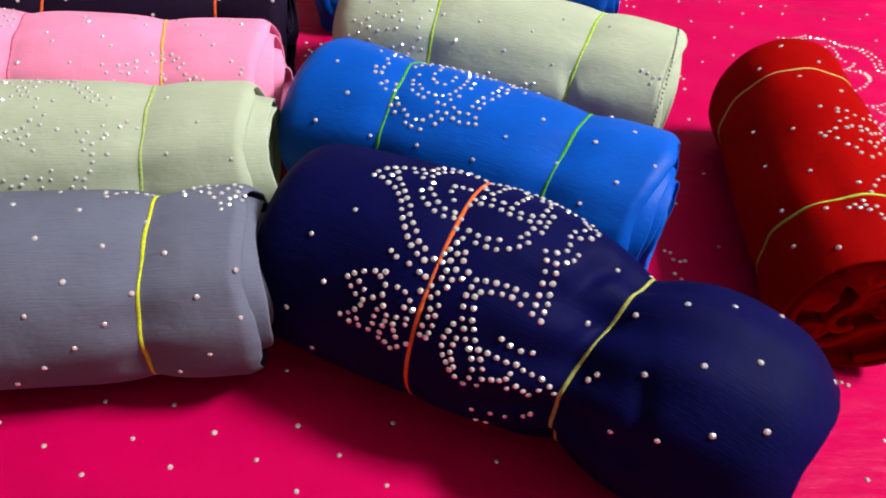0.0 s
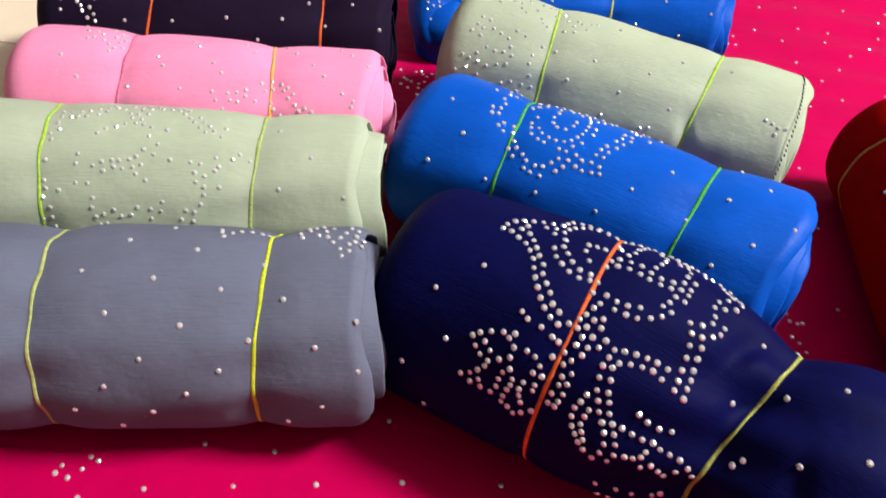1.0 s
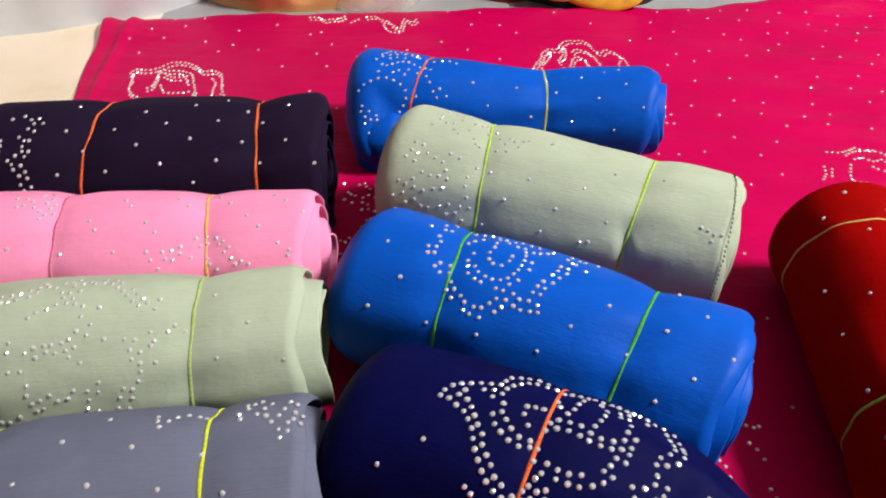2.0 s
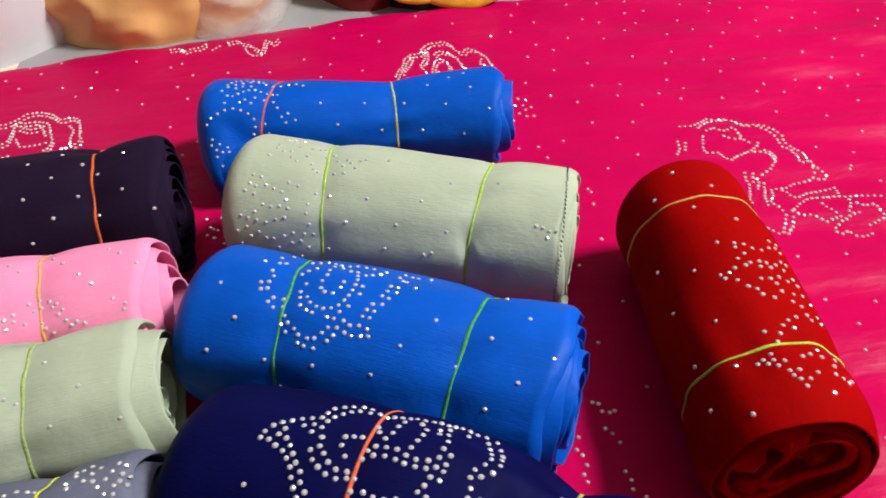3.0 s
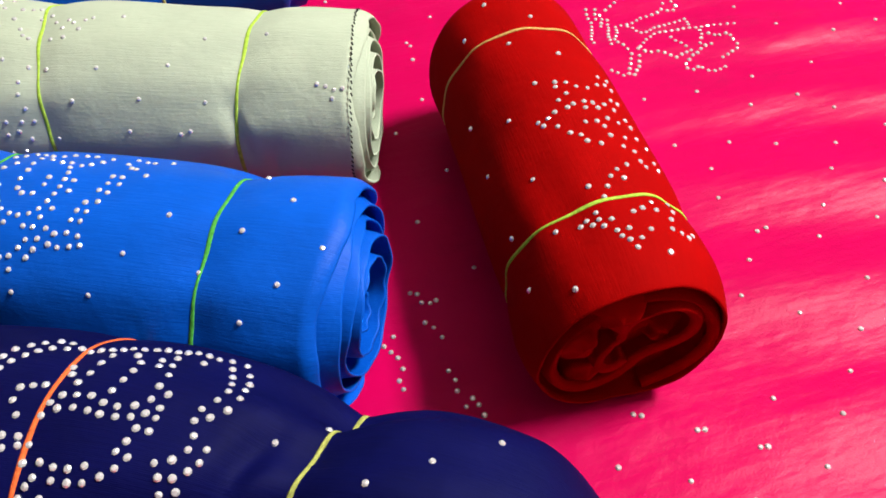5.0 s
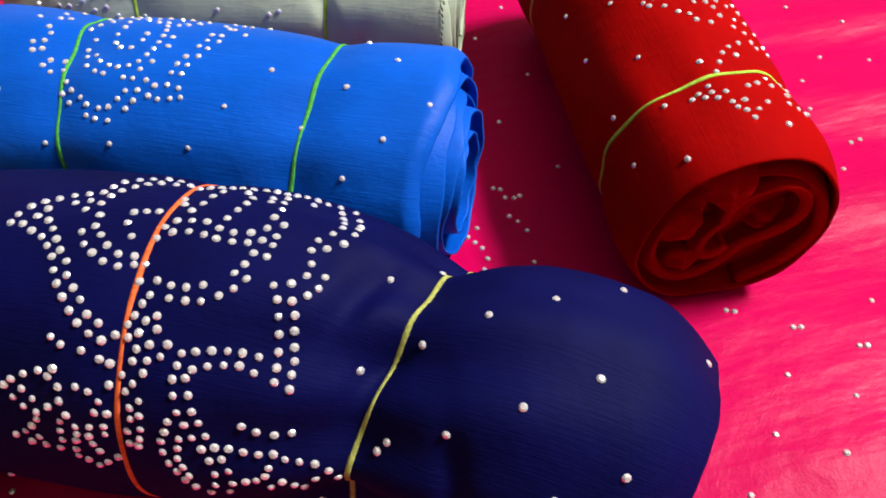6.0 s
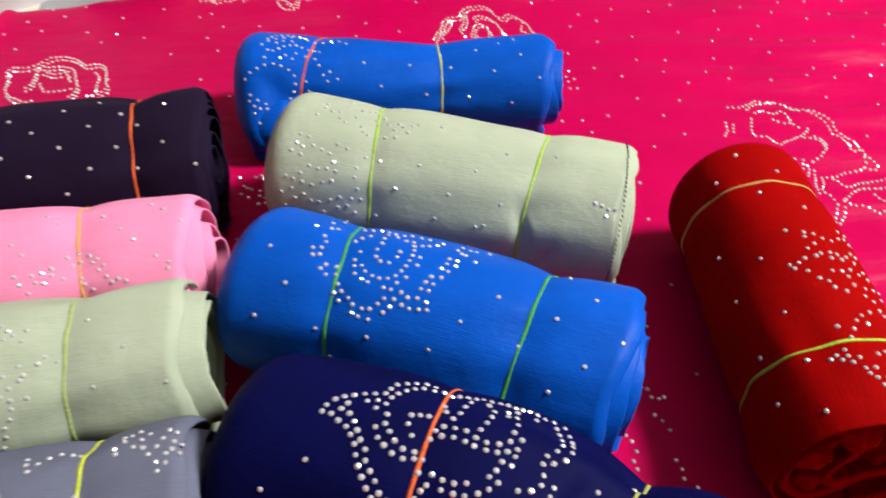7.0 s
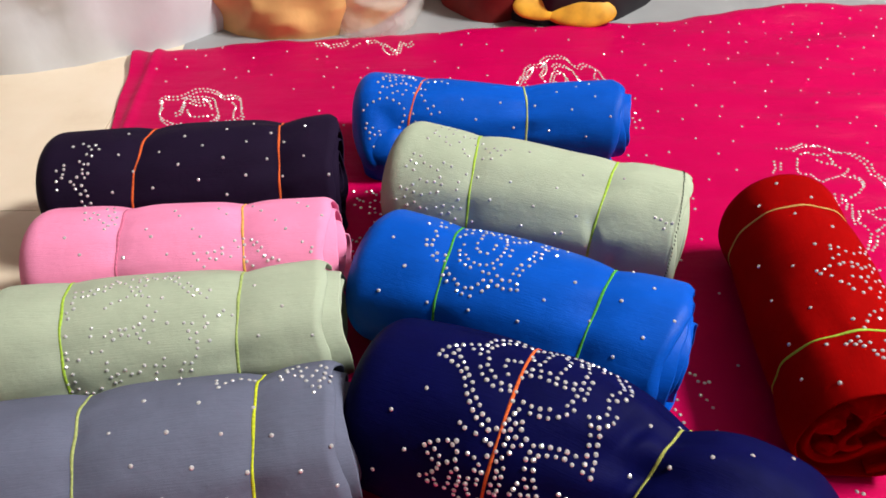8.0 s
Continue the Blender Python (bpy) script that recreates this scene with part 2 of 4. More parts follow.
def spread(points, gap):
    """Places at even steps along a smooth line through the points."""
    p = np.array(points, float)
    fine = []
    for k in range(len(p) - 1):
        a, b, c, d = p[max(k - 1, 0)], p[k], p[k + 1], p[min(k + 2, len(p) - 1)]
        for f in np.linspace(0, 1, 24, endpoint=False):
            fine.append(0.5 * (2 * b + (c - a) * f + (2 * a - 5 * b + 4 * c - d) * f**2 + (3 * b - a - 3 * c + d) * f**3))
    fine = np.array(fine + [p[-1]])
    far = np.r_[0, np.cumsum(np.linalg.norm(np.diff(fine, axis=0), axis=1))]
    count = max(int(round(far[-1] / gap)), 1)
    return [tuple(np.interp(x, far, fine[:, i]) for i in range(2)) for x in np.linspace(0, far[-1], count + 1)]


# ---- rolls ----
def roll_body(key, name, depth=0.02):
    """The outer layer of a roll with its rounded start and a hollow at its end."""
    roll = ROLLS[key]
    n, m = 170, 96
    s = np.r_[np.linspace(0, 1, 26)[:-1] ** 2 * roll.cap, np.linspace(roll.cap, roll.length, n)]
    s[0] = 1e-5
    a = np.linspace(0, 360, m, endpoint=False)
    points = roll.point(s[:, None] + 0 * a[None], a[None] + 0 * s[:, None])
    rim = []
    for back, k in ((-0.0008, 0.985), (0.0, 0.965), (0.006, 0.955), (depth, 0.93), (depth + 0.002, 0.4), (depth + 0.002, 0.02)):
        rim.append(roll.point(np.full(m, roll.length - back), a, 0.0, k))
    points = np.concatenate([points, np.array(rim)])
    t = roll.axis(np.array(roll.length))[1]
    b = np.radians(a)
    wave = roll.ragged * (np.sin(2 * b + roll.knots[0, 0] * 40) + 0.6 * np.sin(5 * b + 1) + 0.12 * np.sin(11 * b + 2) + 0.06 * np.sin(23 * b))
    k = np.r_[np.clip((s - roll.length + 0.04) / 0.04, 0, 1) ** 2, 1, 1, 0.9, 0.4, 0, 0]
    points[..., 0] += t[0] * k[:, None] * wave
    points[..., 1] += t[1] * k[:, None] * wave
    ss = np.r_[s, [roll.length + 0.002 * k for k in range(len(rim))]]
    r = float(roll.knots[:, 2].mean())
    return grid_mesh(name, points, lambda i, j: (ss[i], j * math.tau / m * r), wrap=True)


def coil(key, name, turns, ext, wobble, seed, start=200.0, flap=False, jagged=0.0011, outer=0.88, inner=0.15, back=0.028):
    """The wound layers that show at a roll's end."""
    roll = ROLLS[key]
    rng = np.random.RandomState(seed)
    n = int(70 * turns)
    waves = [(rng.uniform(1.5, 9), rng.uniform(0, 6.28), rng.uniform(0.4, 1)) for _ in range(7)]
    t = np.linspace(0, 1, n)
    wob = sum(w * np.sin(k * turns * t * 2.2 + p) for k, p, w in waves) / 3.0
    jag = sum(w * np.sin(k * 7 * turns * t + p) for k, p, w in waves) / 3.0
    level = outer + (inner - outer) * t**1.5 + wobble * wob * (0.25 + t)
    level = np.clip(level, 0.06, 0.90)
    angle = start + 360 * turns * t
    ease = np.clip(t * turns * 4, 0, 1)
    ease = ease * ease * (3 - 2 * ease)
    reach = (1 - 0.75 * t) if flap else 0.3 + 1.0 * np.clip(t * 1.7, 0, 1) - 1.1 * np.clip((t - 0.7) / 0.3, 0, 1)
    edge = ease * (ext * reach + 0.0045 * wob * (1 if wobble > 0.03 else 0.6) + jagged * jag) - 0.004 * (1 - ease)
    rows = []
    for f in (0.0, 0.3, 0.55, 0.75, 0.88, 0.97, 1.0):
        s = roll.length - back + (back + edge) * f
        squeeze = level * (1 + 0.03 * f - 0.06 * f**6) + 0.012 * wob * f**2 + 4.4 * jagged * jag * f**3
        rows.append(roll.point(s, angle, 0.0, squeeze))
    pts = np.array(rows)
    mesh = grid_mesh(name, pts, lambda i, j: (i * 0.01, j * 0.003))
    return mesh


def thicken(ob, by):
    mod = ob.modifiers.new("thickness", "SOLIDIFY")
    mod.thickness, mod.offset = by, 0
    return ob


def tie_mesh(key, index, width=0.00088, out=0.0002):
    """Twine wound round a roll in its pinch, two strands side by side."""
    roll = ROLLS[key]
    at, skew, _, _ = roll.ties[index]
    m, k = 120, 6
    a = np.linspace(0, 360, m, endpoint=False)
    rings = []
    s = at + skew * np.sin(np.radians(a)) + 0.0006 * np.sin(np.radians(a * 3))
    p = roll.point(s, a, out)
    q = roll.point(s + 0.001, a, out) - roll.point(s - 0.001, a, out)
    q /= np.linalg.norm(q, axis=1, keepdims=True)
    up = p - roll.point(s, a, out - 0.003)
    up -= (up * q).sum(1, keepdims=True) * q
    up /= np.linalg.norm(up, axis=1, keepdims=True) + 1e-9
    size = width * (1 + 0.25 * np.sin(np.radians(a * 7)) * np.sin(np.radians(a * 2 + 30)))
    for i in range(k):
        c, d = math.cos(math.tau * i / k), math.sin(math.tau * i / k)
        rings.append(p + q * (size * 1.25 * c)[:, None] + up * (size * 0.5 * d)[:, None])
    pts = np.array(rings).transpose(1, 0, 2)
    pts = np.concatenate([pts, pts[:1]])
    return grid_mesh("tie", pts, wrap=True)


def scarf_roll(key, material, label, ties, ext=0.012, turns=3.2, wobble=0.03, thick=0.0016, **more):
    """A scarf rolled up and tied twice: outer layer, wound end and ties."""
    roll = ROLLS[key]
    base = roll.axis(np.array(roll.length / 2))[0]
    root = thing("scarf_roll", (float(base[0]), float(base[1]), 0.0), label, "scarf", "rolled scarves on the cloth")

    def local(mesh):
        mesh.transform(Matrix.Translation(-root.location))
        return mesh

    part("outer_layer", local(roll_body(key, "outer_layer", depth=more.get("back", 0.028) - 0.008)), material, root)
    thicken(part("wound_end", local(coil(key, "wound_end", turns, ext, wobble, len(key), **more)), material, root), thick)
    for k, (twine, words) in enumerate(ties):
        part("tie", local(tie_mesh(key, k)), twine, root, words)
    return root


TOP = {
    "blue": scarf_roll("blue", BLUE, "royal blue rolled scarf tied with green twine", [(GREEN_T, "green twine"), (GREEN_T, "green twine")], 0.009, turns=4.4, wobble=0.035, thick=0.0013, jagged=0.0012, outer=0.87),
    "slate": scarf_roll("slate", GREY, "slate grey rolled scarf tied with yellow-green twine", [(PALE_T, "faded green twine"), (YELLOW_T, "yellow-green twine")], 0.012, wobble=0.05),
    "sage_left": scarf_roll("sage_left", SAGE, "sage green rolled scarf with crystal flower, loose end flap", [(LIME_T, "lime twine"), (FADED_T, "faded lime twine")], 0.016, wobble=0.06, flap=True),
    "pink": scarf_roll("pink", PINK, "pale pink rolled scarf tied with amber twine", [(ROSE_T, "rose twine"), (AMBER_T, "amber twine")], 0.010, wobble=0.05, jagged=0.0005),
    "black": scarf_roll("black", BLACK, "black rolled scarf tied with orange twine", [(ORANGE_T, "orange twine"), (ORANGE_T, "orange twine")], 0.002, 4.6, 0.02, jagged=0.0002, back=0.014),
    "back_blue": scarf_roll("back_blue", BLUE, "royal blue rolled scarf, slack, behind a sage one", [(ORANGE_T, "red-orange twine"), (PALE_T, "dull green twine")], 0.012, wobble=0.05),
    "sage_right": scarf_roll("sage_right", SAGE, "sage green rolled scarf with stitched hem at its end", [(LIME_T, "lime twine"), (LIME_T, "lime twine")], 0.004, 4.2, 0.02, jagged=0.0004),
    "red": scarf_roll("red", RED, "deep red rolled scarf with crystal stars, crumpled end", [(TAN_T, "tan twine"), (LIME_T, "light green twine")], -0.003, 1.9, 0.34, 0.006, jagged=0.0003, back=0.022),
    "navy": scarf_roll("navy", NAVY, "navy blue rolled scarf with large crystal rose", [(ORANGE_T, "orange twine"), (OLIVE_T, "olive twine")], -0.004, 2.4, 0.05, jagged=0.0003),
}


# ---- crystals on the rolls ----
USED = {key: [] for key in ROLLS}


def glue(key, mesh, s, a):
    """One crystal at s metres along and a degrees round, unless one sits there already."""
    roll = ROLLS[key]
    place = roll.point(np.array(s), np.array(a))
    if any(np.linalg.norm(place - p) < 0.0031 for p in USED[key]):
        return
    USED[key].append(place)
    set_stone(mesh, TOP[key], place, roll.normal(np.array(s), np.array(a)))


def row(key, mesh, count, *points):
    """A row of count crystals through points given in millimetres along and degrees round."""
    arc = math.radians(1) * float(ROLLS[key].knots[:, 2].mean()) * 1000
    fine = [(s, a * arc) for s, a in points]
    long = sum(math.dist(p, q) for p, q in zip(fine, fine[1:]))
    for s, v in spread(fine, long / (count - 0.99)):
        glue(key, mesh, s / 1000 + dice.uniform(-1, 1) * 0.0003, v / arc + dice.uniform(-0.3, 0.3))


def single(key, mesh, *points):
    for s, a in points:
        glue(key, mesh, s / 1000, a)


row("navy", BIG, 14, (63, -3), (66, -8), (69, -10), (74, -13), (78, -15), (83, -17), (88, -18), (90, -23), (92, -28), (96, -31), (101, -34), (105, -36), (111, -36), (116, -34))
row("navy", BIG, 14, (62, 1), (67, 1), (72, 3), (77, 5), (81, 8), (85, 12), (88, 17), (91, 21), (95, 26), (98, 29), (103, 33), (107, 35), (113, 36), (116, 34))
row("navy", BIG, 12, (71, -3), (76, -2), (79, 1), (83, 4), (86, 8), (91, 13), (93, 17), (97, 21), (101, 25), (105, 29), (110, 31), (115, 31))
row("navy", BIG, 6, (93, -17), (95, -21), (98, -25), (102, -28), (106, -31), (111, -32))
single("navy", BIG, (82, -11), (87, -13), (92, -12), (88, -8), (95, -6), (96, -1), (73, -7), (107, -4), (111, 1))
row("navy", BIG, 6, (92, 2), (95, 6), (99, 9), (104, 11), (110, 12), (116, 11))
row("navy", BIG, 4, (100, 2), (104, 6), (110, 8), (115, 8))
row("navy", BIG, 3, (107, -9), (111, -11), (115, -12))
row("navy", BIG, 8, (124, -8), (130, -9), (135, -9), (141, -7), (147, -7), (153, -9), (157, -12), (162, -15))
row("navy", BIG, 7, (131, -4), (136, -4), (141, -3), (147, -3), (152, -4), (157, -6), (162, -10))
single("navy", BIG, (121, -5), (125, -3), (120, 0), (122, 0), (122, -18), (127, -14), (120, 10), (120, -22))
row("navy", BIG, 3, (129, -19), (130, -24), (131, -30))
row("navy", BIG, 5, (142, -12), (143, -16), (144, -22), (144, -28), (140, -32))
row("navy", BIG, 4, (157, -18), (157, -24), (155, -30), (154, -36))
single("navy", BIG, (151, -28), (150, -32), (162, -6), (157, -1), (162, -1), (156, 4), (154, 8), (159, 9))
row("navy", BIG, 13, (121, -32), (126, -34), (131, -34), (136, -36), (140, -37), (145, -38), (149, -40), (153, -40), (158, -43), (163, -44), (167, -44))
row("navy", BIG, 13, (164, -38), (168, -42), (173, -42), (178, -34), (181, -26), (180, -21), (177, -15), (174, -12), (177, -7), (178, -2), (178, 4), (174, 7), (169, 9))
row("navy", BIG, 8, (172, -46), (176, -48), (180, -44), (184, -36), (186, -28), (186, -21), (184, -16), (180, -12))
row("navy", BIG, 4, (184, 0), (184, 5), (181, 9), (177, 12))
row("navy", BIG, 6, (172, 13), (174, 18), (175, 23), (176, 28), (177, 34), (177, 39))
row("navy", BIG, 6, (179, 16), (180, 21), (181, 26), (182, 32), (182, 37), (183, 40))
row("navy", BIG, 4, (127, 15), (133, 16), (139, 16), (145, 14))
row("navy", BIG, 5, (134, 20), (140, 20), (146, 19), (151, 17), (156, 13))
single("navy", BIG, (120, 16), (122, 18), (126, 20), (124, 23), (122, 27), (127, 28), (131, 26), (120, 30), (132, 30), (125, 32), (121, 34))
row("navy", BIG, 6, (143, 36), (149, 34), (154, 33), (159, 32), (165, 32), (170, 32))
row("navy", BIG, 6, (142, 40), (148, 40), (154, 38), (159, 37), (165, 36), (170, 37))
single("navy", BIG, (130, 35), (137, 34), (135, 38), (130, 40), (129, 44), (125, 37), (124, 41), (128, 45), (125, 48), (120, 46), (122, 51), (119, 52), (115, 50))
single("navy", BIG, (141, 44), (142, 49), (146, 43), (148, 48))
row("navy", BIG, 8, (140, 58), (138, 63), (136, 67), (137, 71), (139, 74), (142, 77), (145, 79), (150, 82))
row("navy", BIG, 8, (144, 54), (147, 59), (150, 64), (155, 68), (157, 71), (159, 74), (159, 79), (156, 84))
row("navy", BIG, 8, (150, 53), (153, 58), (156, 63), (160, 67), (163, 71), (165, 74), (166, 77), (164, 82))
row("navy", BIG, 6, (144, 64), (143, 68), (143, 71), (145, 74), (147, 77), (151, 80))
row("navy", BIG, 4, (168, 56), (174, 58), (179, 58), (185, 57))
row("navy", BIG, 9, (164, 65), (171, 66), (176, 66), (182, 65), (185, 67), (190, 67), (196, 68), (200, 71), (202, 74))
single("navy", BIG, (179, 70), (178, 73), (175, 75), (171, 76), (180, 78), (184, 75), (188, 77), (191, 79), (195, 74))
row("navy", BIG, 4, (93, 47), (86, 49), (80, 51), (76, 53))
row("navy", BIG, 8, (73, 56), (76, 60), (80, 63), (86, 65), (83, 68), (80, 72), (77, 74), (73, 76))
single("navy", BIG, (91, 50), (80, 56), (84, 59), (90, 61), (95, 58), (95, 53), (102, 52), (107, 53), (111, 56), (109, 60), (114, 60))
single("navy", BIG, (97, 63), (94, 66), (93, 70), (93, 74), (100, 67), (106, 66), (112, 65), (100, 70), (105, 70), (112, 68), (99, 73), (106, 73), (91, 78), (98, 77))
single("navy", BIG, (108, 76), (83, 75), (79, 78), (85, 78), (98, 80), (102, 81), (106, 83), (110, 81), (115, 78))
single("navy", BIG, (124, 56), (128, 53), (124, 60), (128, 58), (128, 63), (122, 65), (127, 67), (122, 70), (126, 70), (92, 37), (96, 39), (104, 40), (106, 41), (111, 42), (115, 43))
single("navy", BIG, (204, -14), (221, -30), (223, 12), (244, -1), (265, -15), (287, -33), (286, 10), (263, 27), (239, 42), (203, 28), (215, 58), (323, -26), (302, 37))
single("navy", BIG, (45, 42), (39, 85), (56, 106), (64, 24), (60, 63))
single("navy", BIG, (166, 112), (172, 112), (174, 102), (182, 102), (191, 100), (194, 98), (163, 103), (218, 53), (258, 67), (281, 52), (235, 76))
single("blue", MID, (66, -26), (71, -34), (69, -17), (73, -19), (59, -15), (69, -7), (72, -3), (66, 4), (71, 2), (68, 9), (72, 7), (79, 13), (77, 17), (82, 20), (88, 18), (86, 12))
single("blue", MID, (92, -15), (89, -11), (96, -3), (95, 4), (97, 9), (102, 8), (106, 12), (100, 15), (106, 18), (111, 19))
single("blue", MID, (92, 24), (91, 30), (96, 28), (102, 31), (96, 34), (106, 34), (113, 35), (118, 34), (107, 39), (112, 40), (119, 40), (122, 30), (127, 34), (130, 30))
single("blue", MID, (106, -26), (106, -19), (107, -13), (106, -7), (108, -1), (112, 2), (118, 2), (121, -4), (121, -9))
row("blue", MID, 12, (120, -22), (125, -22), (129, -13), (130, -8), (130, -2), (129, 3), (127, 10), (123, 13), (118, 15), (112, 14))
single("blue", MID, (135, -8), (136, -1), (133, 10), (129, 15))
row("blue", MID, 9, (87, -32), (93, -32), (99, -34), (106, -31), (113, -30), (117, -31), (122, -34), (127, -34), (132, -34))
single("blue", MID, (132, -20), (136, -22), (140, -26), (142, -32), (96, -20), (113, -25))
single("blue", MID, (158, -22), (158, -13), (153, -13), (153, -8), (159, -8), (151, -3), (156, -2), (148, 5), (154, 4), (146, 10), (151, 10), (145, 15), (150, 15))
single("blue", MID, (154, -26), (155, -34), (161, -32), (165, -32), (161, -21), (169, -16), (173, -36))
single("blue", MID, (122, 20), (127, 20), (134, 20), (125, 26), (131, 25), (137, 27), (139, 22), (145, 21), (151, 22), (142, 28), (148, 27), (153, 26))
single("blue", MID, (59, 32), (44, 56), (86, 54), (175, 27), (192, 7), (121, 50), (229, 10), (248, -9), (269, 14), (252, 32), (161, 47), (212, 31), (97, 72), (39, 11), (228, -28), (236, 50))
single("blue", MID, (270, 14), (252, 32), (236, 51), (162, 48), (124, 50))
single("red", MID, (121, 2), (125, 3), (123, -4), (127, -9), (128, -16), (114, -30), (114, -38), (123, -25), (120, -33), (123, -37), (132, -1), (136, 5), (144, 10), (141, -2), (140, -9), (141, -14))
single("red", MID, (141, -22), (136, -35), (135, -30), (143, 2), (145, -8), (145, -16), (144, -28), (147, 21), (147, 15), (151, 19), (155, 12), (162, 7), (156, -4), (156, -11), (153, -19), (150, -34))
single("red", MID, (160, -14), (155, -26), (165, 2), (170, 0), (173, -7), (167, -15), (167, -25), (175, -20), (164, -36), (155, -36), (169, -42), (177, -27))
single("red", MID, (189, -16), (192, -9), (196, -4), (198, -11), (184, -28), (187, -31), (180, -42), (185, -43), (202, 0), (200, 10))
single("red", MID, (208, 4), (217, 12), (222, 12), (220, 18), (222, 22), (224, 16), (227, 11), (224, 6), (232, 6), (232, 0), (236, 5), (239, 2), (244, 0), (239, -4), (234, -11), (221, -7))
single("red", MID, (219, -13), (215, -20), (221, -20), (211, -36), (219, -33), (227, -26), (234, -23), (236, -28), (238, -32), (234, -38), (232, -37), (248, -16))
single("red", MID, (253, 36), (237, 61), (202, 62), (218, 35), (181, 36), (133, 36), (117, 13), (112, 63), (75, 16), (95, -10), (53, -7), (32, 19), (51, 41), (154, 63))
single("black", MID, (46, 11), (55, 8), (61, 12), (64, 16), (67, 11), (71, 16), (60, 21), (65, 23), (62, 17), (54, 28), (58, 31), (62, 31), (57, 36), (57, 40), (62, 40), (59, 44), (52, 43))
single("black", MID, (40, 31), (40, 35), (33, 36), (39, 40), (46, 47), (49, 50), (50, 54), (56, 51), (59, 56), (54, 59), (60, 61), (54, 66), (62, 68), (56, 71), (43, 72), (33, 46), (38, 43), (33, 54))
single("black", MID, (89, 22), (127, 22), (94, -7), (103, 40), (83, 59), (121, 57), (146, 37), (164, 52), (150, 6), (168, 19), (188, 33), (209, 17), (208, 50), (189, 67))
single("black", MID, (189, -1), (231, 4), (228, 35), (244, 18), (242, 53), (263, 35), (264, 1), (286, 54), (213, -13), (291, -126))
single("pink", SMALL, (61, -8), (68, -8), (72, -6), (67, -1), (74, 0), (63, 1), (77, -16), (82, -19), (84, -12), (81, -6), (87, -6), (84, -2), (78, 3), (82, 6), (80, 11), (87, 3))
single("pink", SMALL, (190, 29), (197, 27), (204, 29), (198, 33), (193, 35), (188, 30), (206, 34), (209, 32), (213, 37), (180, 36), (174, 39), (168, 40), (180, 41), (187, 44), (170, 45), (175, 46), (160, 46), (157, 40))
single("pink", SMALL, (210, 40), (215, 45), (222, 47), (227, 49), (198, 45), (200, 49), (205, 53), (228, 55), (218, 49), (165, 52), (137, -7), (174, -8), (181, -2), (142, 1))
single("pink", SMALL, (155, 17), (116, 15), (121, 23), (162, 25), (202, -14), (210, -6), (241, -14), (250, -6), (233, 21), (224, 11), (247, 34), (263, 8), (261, -96), (267, 55), (98, 41), (135, 40))
single("pink", SMALL, (50, 21), (63, 37), (254, 43), (255, 39))
single("sage_left", SMALL, (81, -3), (87, -2), (91, -2), (80, -10), (86, -8), (92, -8), (96, -3), (97, -9), (102, -12), (103, -5), (107, -9), (107, -14), (109, -20), (112, -16), (117, -13), (118, -16), (121, -20), (127, -18), (129, -24))
single("sage_left", SMALL, (122, -7), (124, -2), (127, -6), (130, -1), (133, -7), (128, -13), (133, -16), (137, -19), (140, -16), (146, -16), (147, -20), (151, -14), (153, -18), (157, -14), (155, -9), (159, -5), (162, -1))
single("sage_left", SMALL, (165, -6), (168, -2), (172, 2), (166, 4), (170, 8), (175, 6), (180, 11), (182, 3), (132, 4), (127, 3), (137, 6), (147, 8), (121, 4), (116, 7), (110, 9), (106, 13), (137, 14), (143, 20))
single("sage_left", SMALL, (80, 3), (77, 12), (82, 9), (79, 18), (97, 29), (78, 33), (81, 33), (77, 46), (78, 51), (76, 57), (80, 63), (74, 72), (80, 70), (75, 80), (81, 77), (86, 81), (91, 81), (98, 77), (79, 85))
single("sage_left", SMALL, (96, 35), (106, 36), (111, 33), (117, 32), (121, 32), (127, 31), (134, 34), (131, 40), (123, 37), (129, 36), (112, 39), (137, 44), (103, 47), (96, 47), (106, 56), (86, 52), (118, 36), (131, 29))
single("sage_left", SMALL, (105, 62), (107, 68), (112, 66), (118, 63), (122, 67), (128, 66), (132, 61), (113, 72), (109, 73), (112, 79), (123, 78), (128, 79), (133, 79), (138, 74), (140, 68), (144, 76), (140, 62), (146, 63), (147, 57))
single("sage_left", SMALL, (163, 31), (169, 32), (166, 38), (172, 40), (167, 44), (172, 52), (172, 47), (170, 58), (161, 62), (166, 63), (158, 68), (165, 69), (156, 75), (162, 76), (151, 30), (141, 27), (135, 24), (180, 33), (181, 47), (178, 27))
single("sage_left", SMALL, (198, 27), (192, 23), (188, 27), (215, 0), (236, 25), (217, 47), (257, 51), (178, 36))
single("slate", MID, (225, -31), (229, -31), (235, -24), (233, -34), (239, -28), (231, -20), (226, -26), (236, -18), (239, -13), (243, -17), (246, -22), (249, -28), (253, -25), (252, -18), (251, -13), (256, -16), (248, -11), (255, -10), (243, -7), (248, -5), (244, -1), (258, -18))
single("slate", MID, (177, -28), (178, -22), (184, -21), (180, -16), (188, -26), (193, -30), (199, -28), (203, -26), (222, -18), (151, -30))
single("slate", MID, (131, -13), (168, -4), (149, 15), (183, 20), (215, 25), (127, 33), (164, 39), (198, 47), (232, 50), (112, 10), (144, 56), (183, 63), (125, 72), (166, 76), (216, 104), (253, 37), (254, 63), (221, -22), (203, 1), (235, 87), (147, 90), (107, 90), (128, 106))
